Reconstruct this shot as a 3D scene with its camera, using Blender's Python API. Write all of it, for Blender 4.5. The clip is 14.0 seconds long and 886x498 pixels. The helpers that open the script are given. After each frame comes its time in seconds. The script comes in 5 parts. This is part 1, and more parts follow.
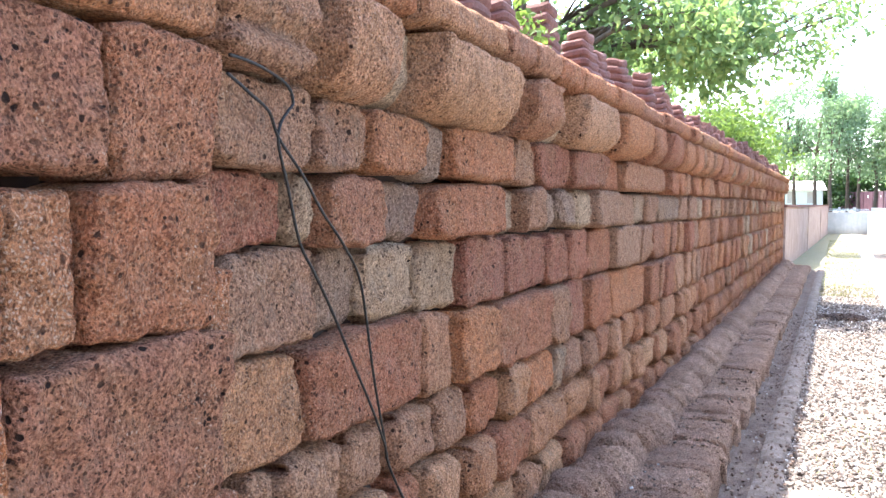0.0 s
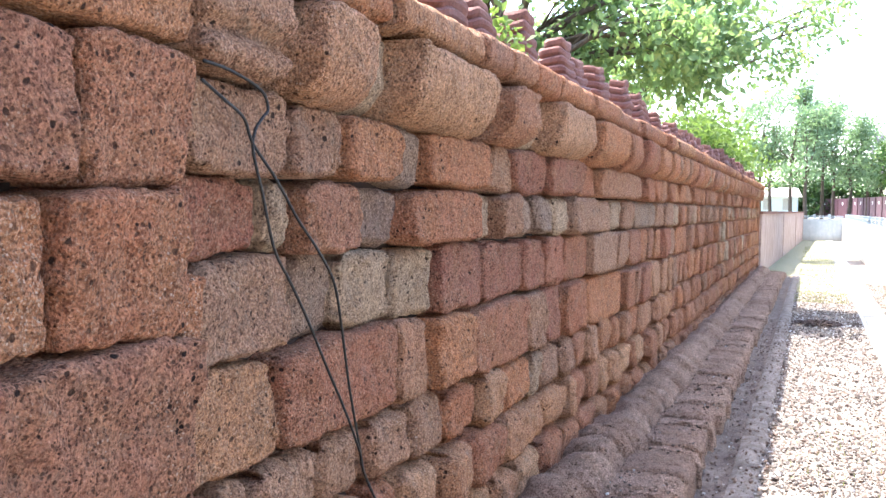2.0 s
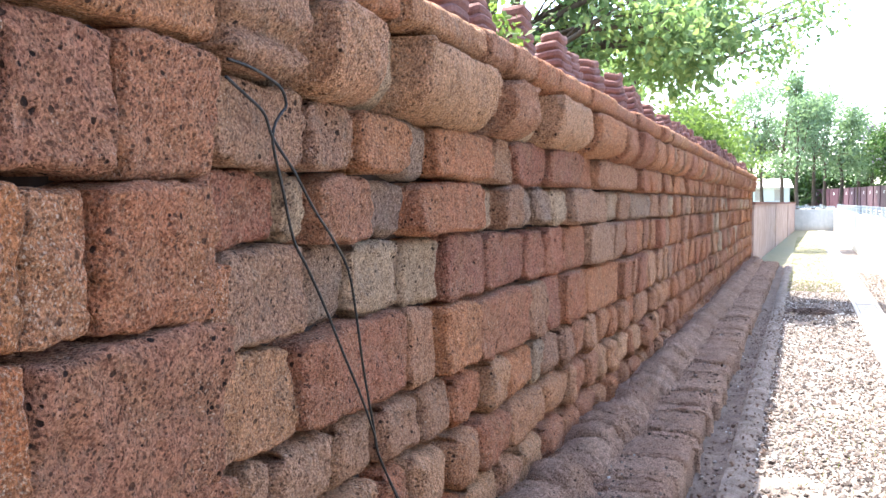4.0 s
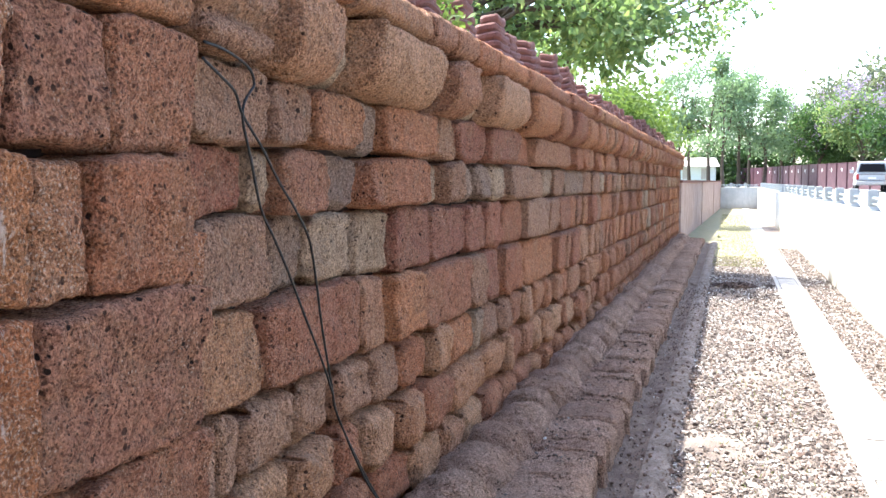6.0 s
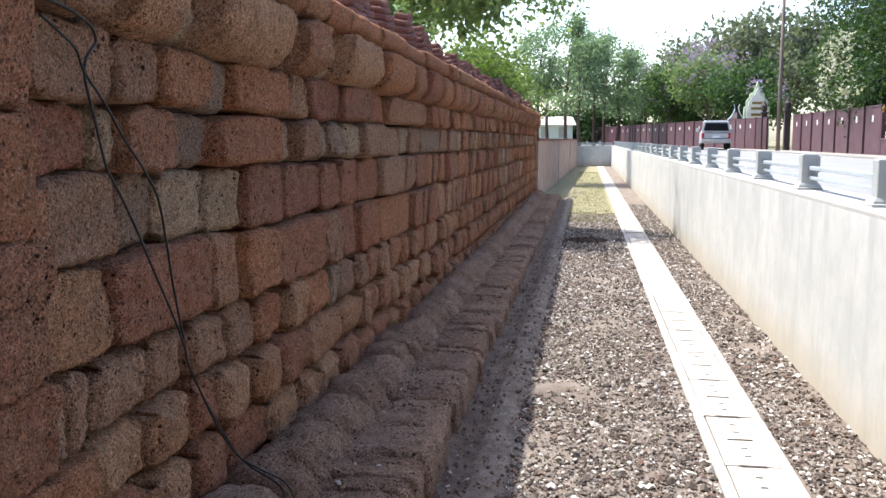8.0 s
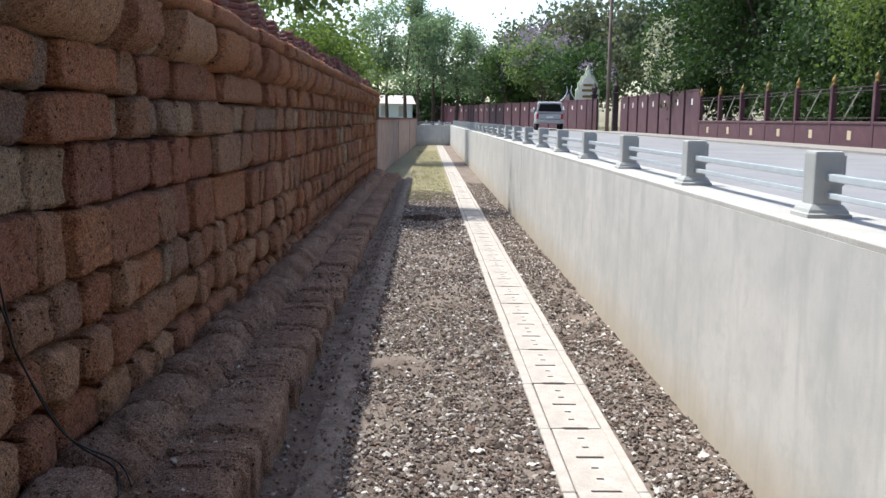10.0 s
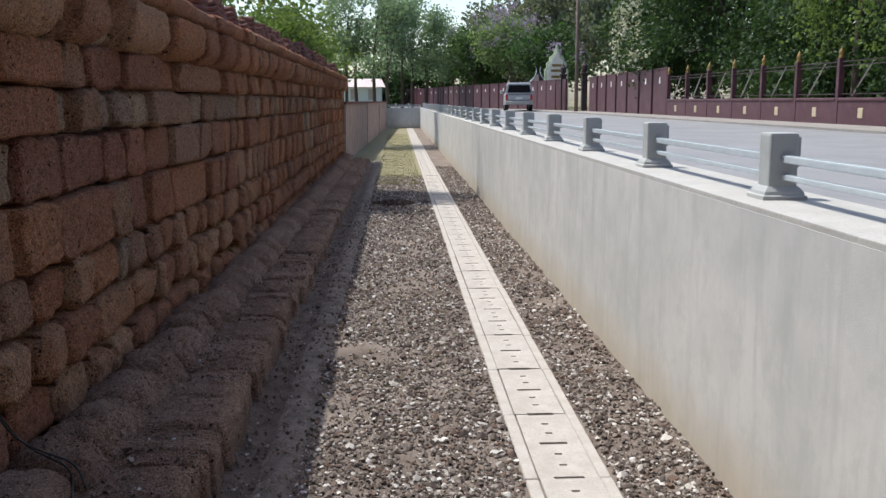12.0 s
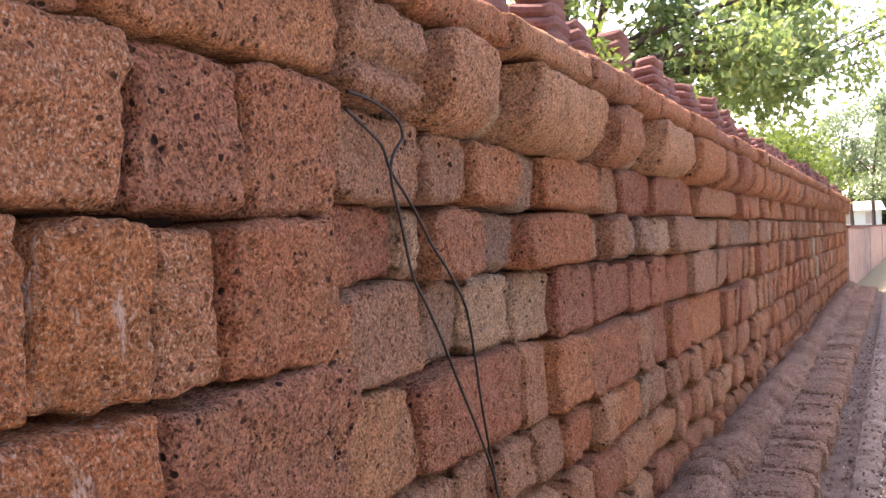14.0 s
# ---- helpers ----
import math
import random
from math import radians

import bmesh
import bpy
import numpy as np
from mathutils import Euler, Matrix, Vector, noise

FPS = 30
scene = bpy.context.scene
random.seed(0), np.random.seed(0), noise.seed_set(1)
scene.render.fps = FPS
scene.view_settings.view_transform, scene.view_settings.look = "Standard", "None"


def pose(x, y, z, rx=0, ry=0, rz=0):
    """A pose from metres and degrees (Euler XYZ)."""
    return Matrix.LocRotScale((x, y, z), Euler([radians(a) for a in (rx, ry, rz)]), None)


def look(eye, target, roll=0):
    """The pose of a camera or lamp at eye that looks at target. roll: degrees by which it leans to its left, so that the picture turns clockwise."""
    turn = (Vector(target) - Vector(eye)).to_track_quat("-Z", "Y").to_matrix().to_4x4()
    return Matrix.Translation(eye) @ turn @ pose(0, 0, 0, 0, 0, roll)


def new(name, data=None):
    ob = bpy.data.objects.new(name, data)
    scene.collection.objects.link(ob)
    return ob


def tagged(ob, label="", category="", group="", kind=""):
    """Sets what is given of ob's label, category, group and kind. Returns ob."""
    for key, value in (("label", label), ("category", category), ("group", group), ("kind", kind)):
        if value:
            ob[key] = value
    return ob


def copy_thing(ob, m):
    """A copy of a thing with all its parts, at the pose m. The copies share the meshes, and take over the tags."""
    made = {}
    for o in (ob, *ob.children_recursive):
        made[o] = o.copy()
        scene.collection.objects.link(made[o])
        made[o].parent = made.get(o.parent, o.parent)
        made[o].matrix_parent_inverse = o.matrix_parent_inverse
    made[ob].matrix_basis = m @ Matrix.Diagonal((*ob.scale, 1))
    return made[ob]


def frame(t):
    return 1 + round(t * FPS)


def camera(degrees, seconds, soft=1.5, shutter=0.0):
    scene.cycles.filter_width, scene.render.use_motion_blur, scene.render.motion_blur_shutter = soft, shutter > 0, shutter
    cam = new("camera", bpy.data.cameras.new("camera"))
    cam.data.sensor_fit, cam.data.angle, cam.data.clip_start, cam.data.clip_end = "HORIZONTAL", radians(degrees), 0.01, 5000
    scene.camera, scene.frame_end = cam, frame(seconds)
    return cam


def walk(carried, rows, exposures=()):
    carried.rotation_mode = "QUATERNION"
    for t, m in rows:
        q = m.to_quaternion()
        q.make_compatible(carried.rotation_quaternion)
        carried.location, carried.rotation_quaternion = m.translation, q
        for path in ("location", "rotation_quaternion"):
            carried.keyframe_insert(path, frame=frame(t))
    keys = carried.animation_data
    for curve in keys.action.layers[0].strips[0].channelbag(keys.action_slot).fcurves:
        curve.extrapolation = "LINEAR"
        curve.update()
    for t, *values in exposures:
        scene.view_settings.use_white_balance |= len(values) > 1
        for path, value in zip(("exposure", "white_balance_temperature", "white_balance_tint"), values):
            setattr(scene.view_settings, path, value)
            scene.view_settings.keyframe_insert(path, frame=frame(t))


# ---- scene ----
cam = camera(49.9, 14.0)
PATH = [
    (0, (-0.137, -0.218, 2.071), (-0.9, 1.629, 1.97), 0.6),
    (0.5, (-0.137, -0.213, 2.074), (-0.902, 1.631, 1.965), 0.8),
    (1, (-0.134, -0.213, 2.068), (-0.886, 1.637, 1.954), 0.6),
    (1.5, (-0.133, -0.216, 2.074), (-0.872, 1.64, 1.962), 0.8),
    (2, (-0.127, -0.215, 2.076), (-0.848, 1.648, 1.987), 0.8),
    (2.5, (-0.121, -0.223, 2.069), (-0.832, 1.645, 1.984), -0),
    (3, (-0.128, -0.214, 2.067), (-0.842, 1.652, 1.981), 0.1),
    (5.5, (-0.138, -0.643, 2.042), (-0.767, 1.25, 1.91), 0.1),
    (6, (-0.115, -0.647, 2.042), (-0.688, 1.264, 1.897), 0.25),
    (6.5, (-0.089, -0.669, 2.043), (-0.597, 1.257, 1.869), 0.45),
    (7, (-0.074, -0.673, 2.035), (-0.52, 1.266, 1.841), 0.15),
    (9.5, (0.044, -0.938, 2.05), (0.001, 1.044, 1.783), 1.2),
    (10, (0.034, -0.914, 2.047), (0.072, 1.067, 1.776), 0.9),
    (10.5, (0.028, -0.925, 2.049), (0.183, 1.049, 1.771), 0.1),
    (11, (0.05, -0.91, 2.061), (0.272, 1.056, 1.767), 0.2),
    (11.5, (0.095, -0.897, 2.07), (0.308, 1.068, 1.763), 0.3),
    (12, (0.125, -0.866, 2.077), (0.218, 1.108, 1.77), -0.1),
    (12.5, (0.159, -0.835, 2.08), (0.052, 1.144, 1.819), -0.9),
    (13, (0.15, -0.788, 2.072), (-0.11, 1.186, 1.883), -1.4),
    (13.5, (-0.004, -0.487, 2.057), (-0.56, 1.431, 1.956), -2.3),
    (14, (-0.312, -0.292, 2.053), (-1.171, 1.514, 2.028), -1.6),
]
walk(cam, [(t, look(eye, target, roll)) for t, eye, target, roll in PATH],
     [(0.0, 3.15, 6250, 10), (3.2, 3.1, 6250, 10), (5.5, 2.82, 6230, 9), (6.5, 2.52, 6300, 9), (7.2, 2.02, 6400, 10), (9.3, 1.2, 6350, 9),
      (11.0, 0.7, 6350, 10), (12.3, 0.62, 6350, 10), (13.0, 1.05, 6500, 10), (13.5, 1.78, 7400, 20), (14.0, 2.62, 7700, 31)])

# ---------------------------------------------------------------- light
SUN_TO = Vector((-0.42, 0.30, 1.0)).normalized()
world = bpy.data.worlds.new("sky_world")
scene.world = world
world.use_nodes = True
wn = world.node_tree.nodes
wl = world.node_tree.links
sky = wn.new("ShaderNodeTexSky")
sky.sky_type = "NISHITA"
sky.sun_disc = False
sky.sun_elevation = math.asin(SUN_TO.z)
sky.sun_rotation = math.atan2(SUN_TO.x, SUN_TO.y)
sky.dust_density = 1.8
sky.ozone_density = 1.0
wn["Background"].inputs[1].default_value = 0.15
wl.new(sky.outputs[0], wn["Background"].inputs[0])
sun = new("sun", bpy.data.lights.new("sun", "SUN"))
sun.data.energy, sun.data.angle, sun.data.color = 3.3, radians(0.6), (1.0, 0.96, 0.90)
sun.matrix_world = look(SUN_TO * 60, (0, 0, 0))


# ---------------------------------------------------------------- materials
def shader(name, rough=0.8, metal=0.0):
    m = bpy.data.materials.new(name)
    m.use_nodes = True
    b = m.node_tree.nodes["Principled BSDF"]
    b.inputs["Roughness"].default_value = rough
    b.inputs["Metallic"].default_value = metal
    b.inputs["Specular IOR Level"].default_value = 0.3
    return m, m.node_tree.nodes, m.node_tree.links, b


def node(m, kind, **sets):
    n = m.node_tree.nodes.new(kind)
    for k, v in sets.items():
        if k in n.inputs:
            n.inputs[k].default_value = v
    return n


def ramp(m, fac, stops):
    n = m.node_tree.nodes.new("ShaderNodeValToRGB")
    while len(n.color_ramp.elements) < len(stops):
        n.color_ramp.elements.new(0.5)
    for e, (p, c) in zip(n.color_ramp.elements, stops):
        e.position, e.color = p, (*c, 1) if len(c) == 3 else c
    m.node_tree.links.new(fac, n.inputs[0])
    return n.outputs[0]


def mixc(m, fac, a, b, mode="MIX"):
    n = m.node_tree.nodes.new("ShaderNodeMix")
    n.data_type, n.blend_type = "RGBA", mode
    for sock, v in ((n.inputs[0], fac), (n.inputs[6], a), (n.inputs[7], b)):
        if isinstance(v, (int, float)):
            sock.default_value = v
        elif isinstance(v, tuple):
            sock.default_value = (*v, 1)
        else:
            m.node_tree.links.new(v, sock)
    return n.outputs[2]


def calc(m, op, a, b=0.0, clamp=False):
    n = m.node_tree.nodes.new("ShaderNodeMath")
    n.operation = op
    n.use_clamp = clamp
    for sock, v in ((n.inputs[0], a), (n.inputs[1], b)):
        if isinstance(v, (int, float)):
            sock.default_value = v
        else:
            m.node_tree.links.new(v, sock)
    return n.outputs[0]


def noise_tex(m, vec, scale, detail=4, rough=0.6):
    n = node(m, "ShaderNodeTexNoise", Scale=scale, Detail=detail, Roughness=rough)
    m.node_tree.links.new(vec, n.inputs["Vector"])
    return n.outputs[0]


def bump(m, bsdf, height, strength, distance):
    n = node(m, "ShaderNodeBump", Strength=strength, Distance=distance)
    m.node_tree.links.new(height, n.inputs["Height"])
    m.node_tree.links.new(n.outputs[0], bsdf.inputs["Normal"])


def coords(m):
    return m.node_tree.nodes.new("ShaderNodeTexCoord").outputs["Object"]


def rand_of(m, island):
    if island:
        return m.node_tree.nodes.new("ShaderNodeNewGeometry").outputs["Random Per Island"]
    return m.node_tree.nodes.new("ShaderNodeObjectInfo").outputs["Random"]


def laterite(name, tones, island=False, flakes=0.30, lichen=0.22, pits=0.92, bumpy=1.0, streak=0.0, grit=0.0, pores=1.0):
    m, n, l, b = shader(name, 0.95)
    b.inputs["Specular IOR Level"].default_value = 0.12
    rnd = rand_of(m, island)
    off = node(m, "ShaderNodeVectorMath")
    off.operation = "ADD"
    sc = calc(m, "MULTIPLY", rnd, 37.0)
    l.new(coords(m), off.inputs[0])
    l.new(sc, off.inputs[1])
    v = off.outputs[0]
    base = ramp(m, rnd, [(i / (len(tones) - 1), tuple(1.16 * q for q in c)) for i, c in enumerate(tones)])
    big = noise_tex(m, v, 4.5, 5, 0.65)
    mid = noise_tex(m, v, 26, 6, 0.75)
    fine = noise_tex(m, v, 95, 4, 0.75)
    tall = node(m, "ShaderNodeMapping")
    tall.inputs["Scale"].default_value = (1, 1, 0.28)
    l.new(v, tall.inputs["Vector"])
    ridge = noise_tex(m, tall.outputs[0], 26, 5, 0.7)
    col = mixc(m, calc(m, "MULTIPLY", ramp(m, big, [(0.42, (0, 0, 0)), (0.66, (1, 1, 1))]), 0.7), base, mixc(m, 0.55, base, (0.34, 0.19, 0.095)))
    col = mixc(m, ramp(m, mid, [(0.34, (0.7, 0.7, 0.7)), (0.50, (0, 0, 0))]), col, mixc(m, 1.0, col, (0.40, 0.35, 0.34), "MULTIPLY"))
    col = mixc(m, calc(m, "MULTIPLY", ramp(m, ridge, [(0.36, (1, 1, 1)), (0.47, (0, 0, 0))]), 0.3), col, mixc(m, 1.0, col, (0.5, 0.45, 0.45), "MULTIPLY"))
    col = mixc(m, calc(m, "MULTIPLY", ramp(m, ridge, [(0.55, (0, 0, 0)), (0.68, (1, 1, 1))]), 0.35), col, mixc(m, 0.5, col, (0.48, 0.34, 0.24)))
    col = mixc(m, calc(m, "MULTIPLY", ramp(m, fine, [(0.53, (0, 0, 0)), (0.60, (1, 1, 1))]), flakes), col, (0.58, 0.43, 0.31))
    crystal = node(m, "ShaderNodeTexVoronoi", Scale=120.0, Randomness=1.0)
    l.new(v, crystal.inputs["Vector"])
    tint = node(m, "ShaderNodeSeparateColor")
    l.new(crystal.outputs["Color"], tint.inputs[0])
    grain = calc(m, "ADD", calc(m, "MULTIPLY", tint.outputs[0], 0.24), calc(m, "MULTIPLY", noise_tex(m, v, 130, 2, 0.6), 0.76))
    col = mixc(m, 1.0, col, ramp(m, grain, [(0.35, (0.62, 0.58, 0.57)), (0.50, (1.03, 1.02, 1.01)), (0.66, (1.48, 1.46, 1.42))]), "MULTIPLY")
    lich = noise_tex(m, v, 7.5, 7, 0.78)
    col = mixc(m, calc(m, "MULTIPLY", ramp(m, lich, [(0.54, (0, 0, 0)), (0.64, (1, 1, 1))]), lichen), col, (0.30, 0.235, 0.18))
    if streak:
        run_ = noise_tex(m, tall.outputs[0], 15, 5, 0.7)
        col = mixc(m, calc(m, "MULTIPLY", ramp(m, run_, [(0.57, (0, 0, 0)), (0.63, (1, 1, 1))]), streak), col, (0.66, 0.54, 0.45))
    # open pores of several sizes, each cell with a chance of its own
    wob = node(m, "ShaderNodeVectorMath")
    wob.operation = "ADD"
    wn_ = node(m, "ShaderNodeTexNoise", Scale=30.0, Detail=2.0)
    l.new(v, wn_.inputs["Vector"])
    shift = node(m, "ShaderNodeVectorMath")
    shift.operation = "SCALE"
    shift.inputs["Scale"].default_value = 0.022
    l.new(wn_.outputs["Color"], shift.inputs[0])
    l.new(v, wob.inputs[0])
    l.new(shift.outputs[0], wob.inputs[1])
    depth = None
    for scale, keep in ((38.0, 0.14 * pores), (62.0, 0.55 * pores), (105.0, 0.65)):
        vo = node(m, "ShaderNodeTexVoronoi", Scale=scale, Randomness=1.0)
        l.new(wob.outputs[0], vo.inputs["Vector"])
        chance = node(m, "ShaderNodeSeparateColor")
        l.new(vo.outputs["Color"], chance.inputs[0])
        radius = calc(m, "ADD", calc(m, "MULTIPLY", chance.outputs[1], 0.26), 0.155)
        hole = calc(m, "MULTIPLY", calc(m, "SUBTRACT", radius, vo.outputs["Distance"]), 13.0, True)
        hole = calc(m, "MULTIPLY", hole, calc(m, "LESS_THAN", chance.outputs[0], keep))
        depth = hole if depth is None else calc(m, "MAXIMUM", depth, calc(m, "MULTIPLY", hole, 0.7))
    patch = ramp(m, noise_tex(m, v, 6.0, 4, 0.6), [(0.34, (0.55, 0.55, 0.55)), (0.52, (1, 1, 1))])
    depth = calc(m, "MULTIPLY", depth, patch)
    # pale iron-free grains in loose swarms
    pale = node(m, "ShaderNodeTexVoronoi", Scale=85.0, Randomness=1.0)
    l.new(wob.outputs[0], pale.inputs["Vector"])
    luck = node(m, "ShaderNodeSeparateColor")
    l.new(pale.outputs["Color"], luck.inputs[0])
    fleck = calc(m, "MULTIPLY", calc(m, "SUBTRACT", 0.36, pale.outputs["Distance"]), 7.0, True)
    fleck = calc(m, "MULTIPLY", fleck, calc(m, "LESS_THAN", luck.outputs[0], 0.24 + 0.4 * grit))
    swarm = ramp(m, noise_tex(m, v, 4.5, 3, 0.6), [(0.50 - 0.3 * grit, (0.04, 0.04, 0.04)), (0.66 - 0.3 * grit, (1, 1, 1))])
    col = mixc(m, calc(m, "MULTIPLY", calc(m, "MULTIPLY", fleck, swarm), 0.75), col, (0.68, 0.50, 0.37))
    col = mixc(m, calc(m, "MULTIPLY", depth, pits), col, (0.03, 0.018, 0.014))
    l.new(col, b.inputs["Base Color"])
    h = calc(m, "ADD", calc(m, "MULTIPLY", calc(m, "ADD", mid, ridge), 0.8), calc(m, "MULTIPLY", fine, 0.45))
    h = calc(m, "SUBTRACT", h, calc(m, "MULTIPLY", depth, 0.8))
    bump(m, b, h, bumpy, 0.055)
    return m


RED = [(0.39, 0.155, 0.080), (0.45, 0.200, 0.098), (0.32, 0.130, 0.080), (0.46, 0.225, 0.115), (0.34, 0.135, 0.075), (0.40, 0.205, 0.12), (0.31, 0.14, 0.088), (0.41, 0.17, 0.085)]
TAN = [(0.46, 0.245, 0.130), (0.40, 0.195, 0.105), (0.50, 0.29, 0.165), (0.43, 0.225, 0.135)]
PLUM = [(0.31, 0.125, 0.080), (0.27, 0.115, 0.082), (0.35, 0.14, 0.085)]
BROWN = [(0.36, 0.20, 0.125), (0.30, 0.165, 0.108), (0.40, 0.235, 0.15)]
SLATE = [(0.27, 0.185, 0.138), (0.31, 0.22, 0.165), (0.23, 0.155, 0.12)]
GREY = [(0.40, 0.285, 0.185), (0.49, 0.36, 0.24), (0.35, 0.245, 0.165), (0.44, 0.325, 0.215)]
DARK = [(0.37, 0.235, 0.172), (0.47, 0.32, 0.24), (0.32, 0.20, 0.15)]
M_RED = laterite("laterite_red", RED)
M_TAN = laterite("laterite_tan", TAN, lichen=0.4, flakes=0.35)
M_PLUM = laterite("laterite_plum", PLUM, lichen=0.12)
M_BROWN = laterite("laterite_brown", BROWN, lichen=0.4)
M_SLATE = laterite("laterite_slate", SLATE, lichen=0.5)
M_RED_FAR = laterite("laterite_red_weathered", RED, island=True)
M_FLAKY = laterite("laterite_flaky", [(0.36, 0.135, 0.06), (0.40, 0.17, 0.075)], flakes=0.6, streak=0.75, pits=0.6)
M_GRITTY = laterite("laterite_gritty", [(0.38, 0.165, 0.085), (0.42, 0.19, 0.10)], flakes=0.5, pits=0.8, grit=0.9)
M_PORE = laterite("laterite_porous", [(0.36, 0.17, 0.105), (0.33, 0.15, 0.095)], flakes=0.15, pits=1.0, pores=1.6)
M_GREY = laterite("laterite_grey", GREY, lichen=0.6, flakes=0.35)
M_GREY_FAR = laterite("laterite_grey_weathered", BROWN + GREY[:2], island=True, lichen=0.5)
M_DARK = laterite("laterite_dark_mossy", DARK, lichen=0.45, flakes=0.5, grit=0.1, bumpy=1.15)
M_DARK_FAR = laterite("laterite_dark_foot", DARK, island=True, lichen=0.45, flakes=0.5, grit=0.1, bumpy=1.15)


def mottled(name, c1, c2, scale=3.0, rough=0.85, c3=None, fine_scale=60.0, bump_s=0.35, bump_d=0.01, metal=0.0, island=False, sway=0.0):
    m, n, l, b = shader(name, rough, metal)
    v = coords(m)
    big = noise_tex(m, v, scale, 6, 0.65)
    fine = noise_tex(m, v, fine_scale, 4, 0.7)
    col = mixc(m, ramp(m, big, [(0.36, (0, 0, 0)), (0.64, (1, 1, 1))]), c1, c2)
    if c3:
        col = mixc(m, ramp(m, fine, [(0.52, (0, 0, 0)), (0.66, (1, 1, 1))]), col, c3)
    if sway:
        col = mixc(m, 1.0, col, ramp(m, rand_of(m, island), [(0, (1 - sway,) * 3), (1, (1 + sway,) * 3)]), "MULTIPLY")
    l.new(col, b.inputs["Base Color"])
    bump(m, b, calc(m, "ADD", fine, calc(m, "MULTIPLY", big, 0.4)), bump_s, bump_d)
    return m


def concrete_wall():
    m, n, l, b = shader("cast_concrete", 0.75)
    v = coords(m)
    mp = node(m, "ShaderNodeMapping")
    mp.inputs["Scale"].default_value = (1, 1, 0.16)
    l.new(v, mp.inputs["Vector"])
    streak = noise_tex(m, mp.outputs[0], 5.0, 6, 0.65)
    big = noise_tex(m, v, 1.3, 5, 0.6)
    fine = noise_tex(m, v, 90, 3, 0.6)
    col = mixc(m, ramp(m, big, [(0.35, (0, 0, 0)), (0.65, (1, 1, 1))]), (0.44, 0.445, 0.42), (0.55, 0.54, 0.505))
    col = mixc(m, calc(m, "MULTIPLY", ramp(m, streak, [(0.5, (0, 0, 0)), (0.7, (1, 1, 1))]), 0.6), col, (0.36, 0.37, 0.355))
    sep = node(m, "ShaderNodeSeparateXYZ")
    l.new(v, sep.inputs[0])
    # soil splashed up from the gravel, an uneven ochre hem
    edge = calc(m, "ADD", sep.outputs[2], calc(m, "MULTIPLY", calc(m, "SUBTRACT", noise_tex(m, v, 2.2, 5, 0.7), 0.5), 0.55))
    hem = ramp(m, edge, [(0.02, (1, 1, 1)), (0.42, (0, 0, 0))])
    blot = noise_tex(m, v, 4.2, 7, 0.72)
    col = mixc(m, calc(m, "MULTIPLY", ramp(m, blot, [(0.50, (0, 0, 0)), (0.64, (1, 1, 1))]), 0.4), col, (0.37, 0.385, 0.355))
    col = mixc(m, calc(m, "MULTIPLY", ramp(m, blot, [(0.30, (1, 1, 1)), (0.42, (0, 0, 0))]), 0.35), col, (0.60, 0.59, 0.55))
    col = mixc(m, calc(m, "MULTIPLY", hem, 0.55), col, (0.42, 0.34, 0.22))
    l.new(col, b.inputs["Base Color"])
    bump(m, b, calc(m, "ADD", fine, big), 0.15, 0.006)
    return m


M_CONC = concrete_wall()
M_CAP = mottled("pale_cap_concrete", (0.37, 0.36, 0.33), (0.43, 0.42, 0.385), 4, 0.8, (0.32, 0.31, 0.28), bump_s=0.2)
M_POST = mottled("grey_post_concrete", (0.33, 0.345, 0.33), (0.39, 0.40, 0.38), 5, 0.7, (0.36, 0.37, 0.35), bump_s=0.15)
M_RAIL = mottled("pale_painted_pipe", (0.42, 0.47, 0.49), (0.48, 0.53, 0.55), 8, 0.22, bump_s=0.05)
M_DRAIN = mottled("drain_concrete", (0.36, 0.33, 0.29), (0.44, 0.41, 0.37), 5, 0.85, (0.33, 0.30, 0.255), bump_s=0.3)
M_SOIL = mottled("gravel_soil", (0.13, 0.10, 0.08), (0.24, 0.20, 0.165), 1.3, 0.95, (0.16, 0.125, 0.10), 45, 0.9, 0.02)
M_MUD = mottled("damp_mortar_band", (0.12, 0.08, 0.06), (0.21, 0.155, 0.12), 4.5, 0.95, (0.10, 0.075, 0.055), 45, 1.0, 0.03)
M_MORTAR = mottled("old_mortar", (0.15, 0.115, 0.09), (0.29, 0.24, 0.20), 5.0, 0.95, (0.12, 0.09, 0.07), 40, 1.0, 0.03)
M_GRASSY = mottled("thin_grass_soil", (0.22, 0.20, 0.11), (0.27, 0.23, 0.15), 2.0, 0.95, (0.17, 0.18, 0.07), 60, 0.8, 0.02)
M_ROAD = mottled("worn_asphalt", (0.20, 0.20, 0.205), (0.25, 0.25, 0.25), 0.8, 0.85, (0.17, 0.17, 0.17), 120, 0.4, 0.006)
M_EARTH = mottled("dry_earth", (0.22, 0.18, 0.12), (0.16, 0.16, 0.08), 0.3, 0.95, (0.12, 0.13, 0.05), 5, 0.5, 0.05)
M_SAND = mottled("dusty_verge", (0.23, 0.215, 0.195), (0.29, 0.27, 0.245), 0.9, 0.95, (0.18, 0.165, 0.145), 30, 0.5, 0.01)
M_RENDER = mottled("old_pink_render", (0.33, 0.225, 0.185), (0.47, 0.35, 0.295), 1.6, 0.9, (0.27, 0.19, 0.16), 12)
# near-black on purpose: deepens the shade in joints and recesses by colour
M_CORE = mottled("shade_dark_core", (0.05, 0.032, 0.025), (0.07, 0.045, 0.035), 6, 1.0)
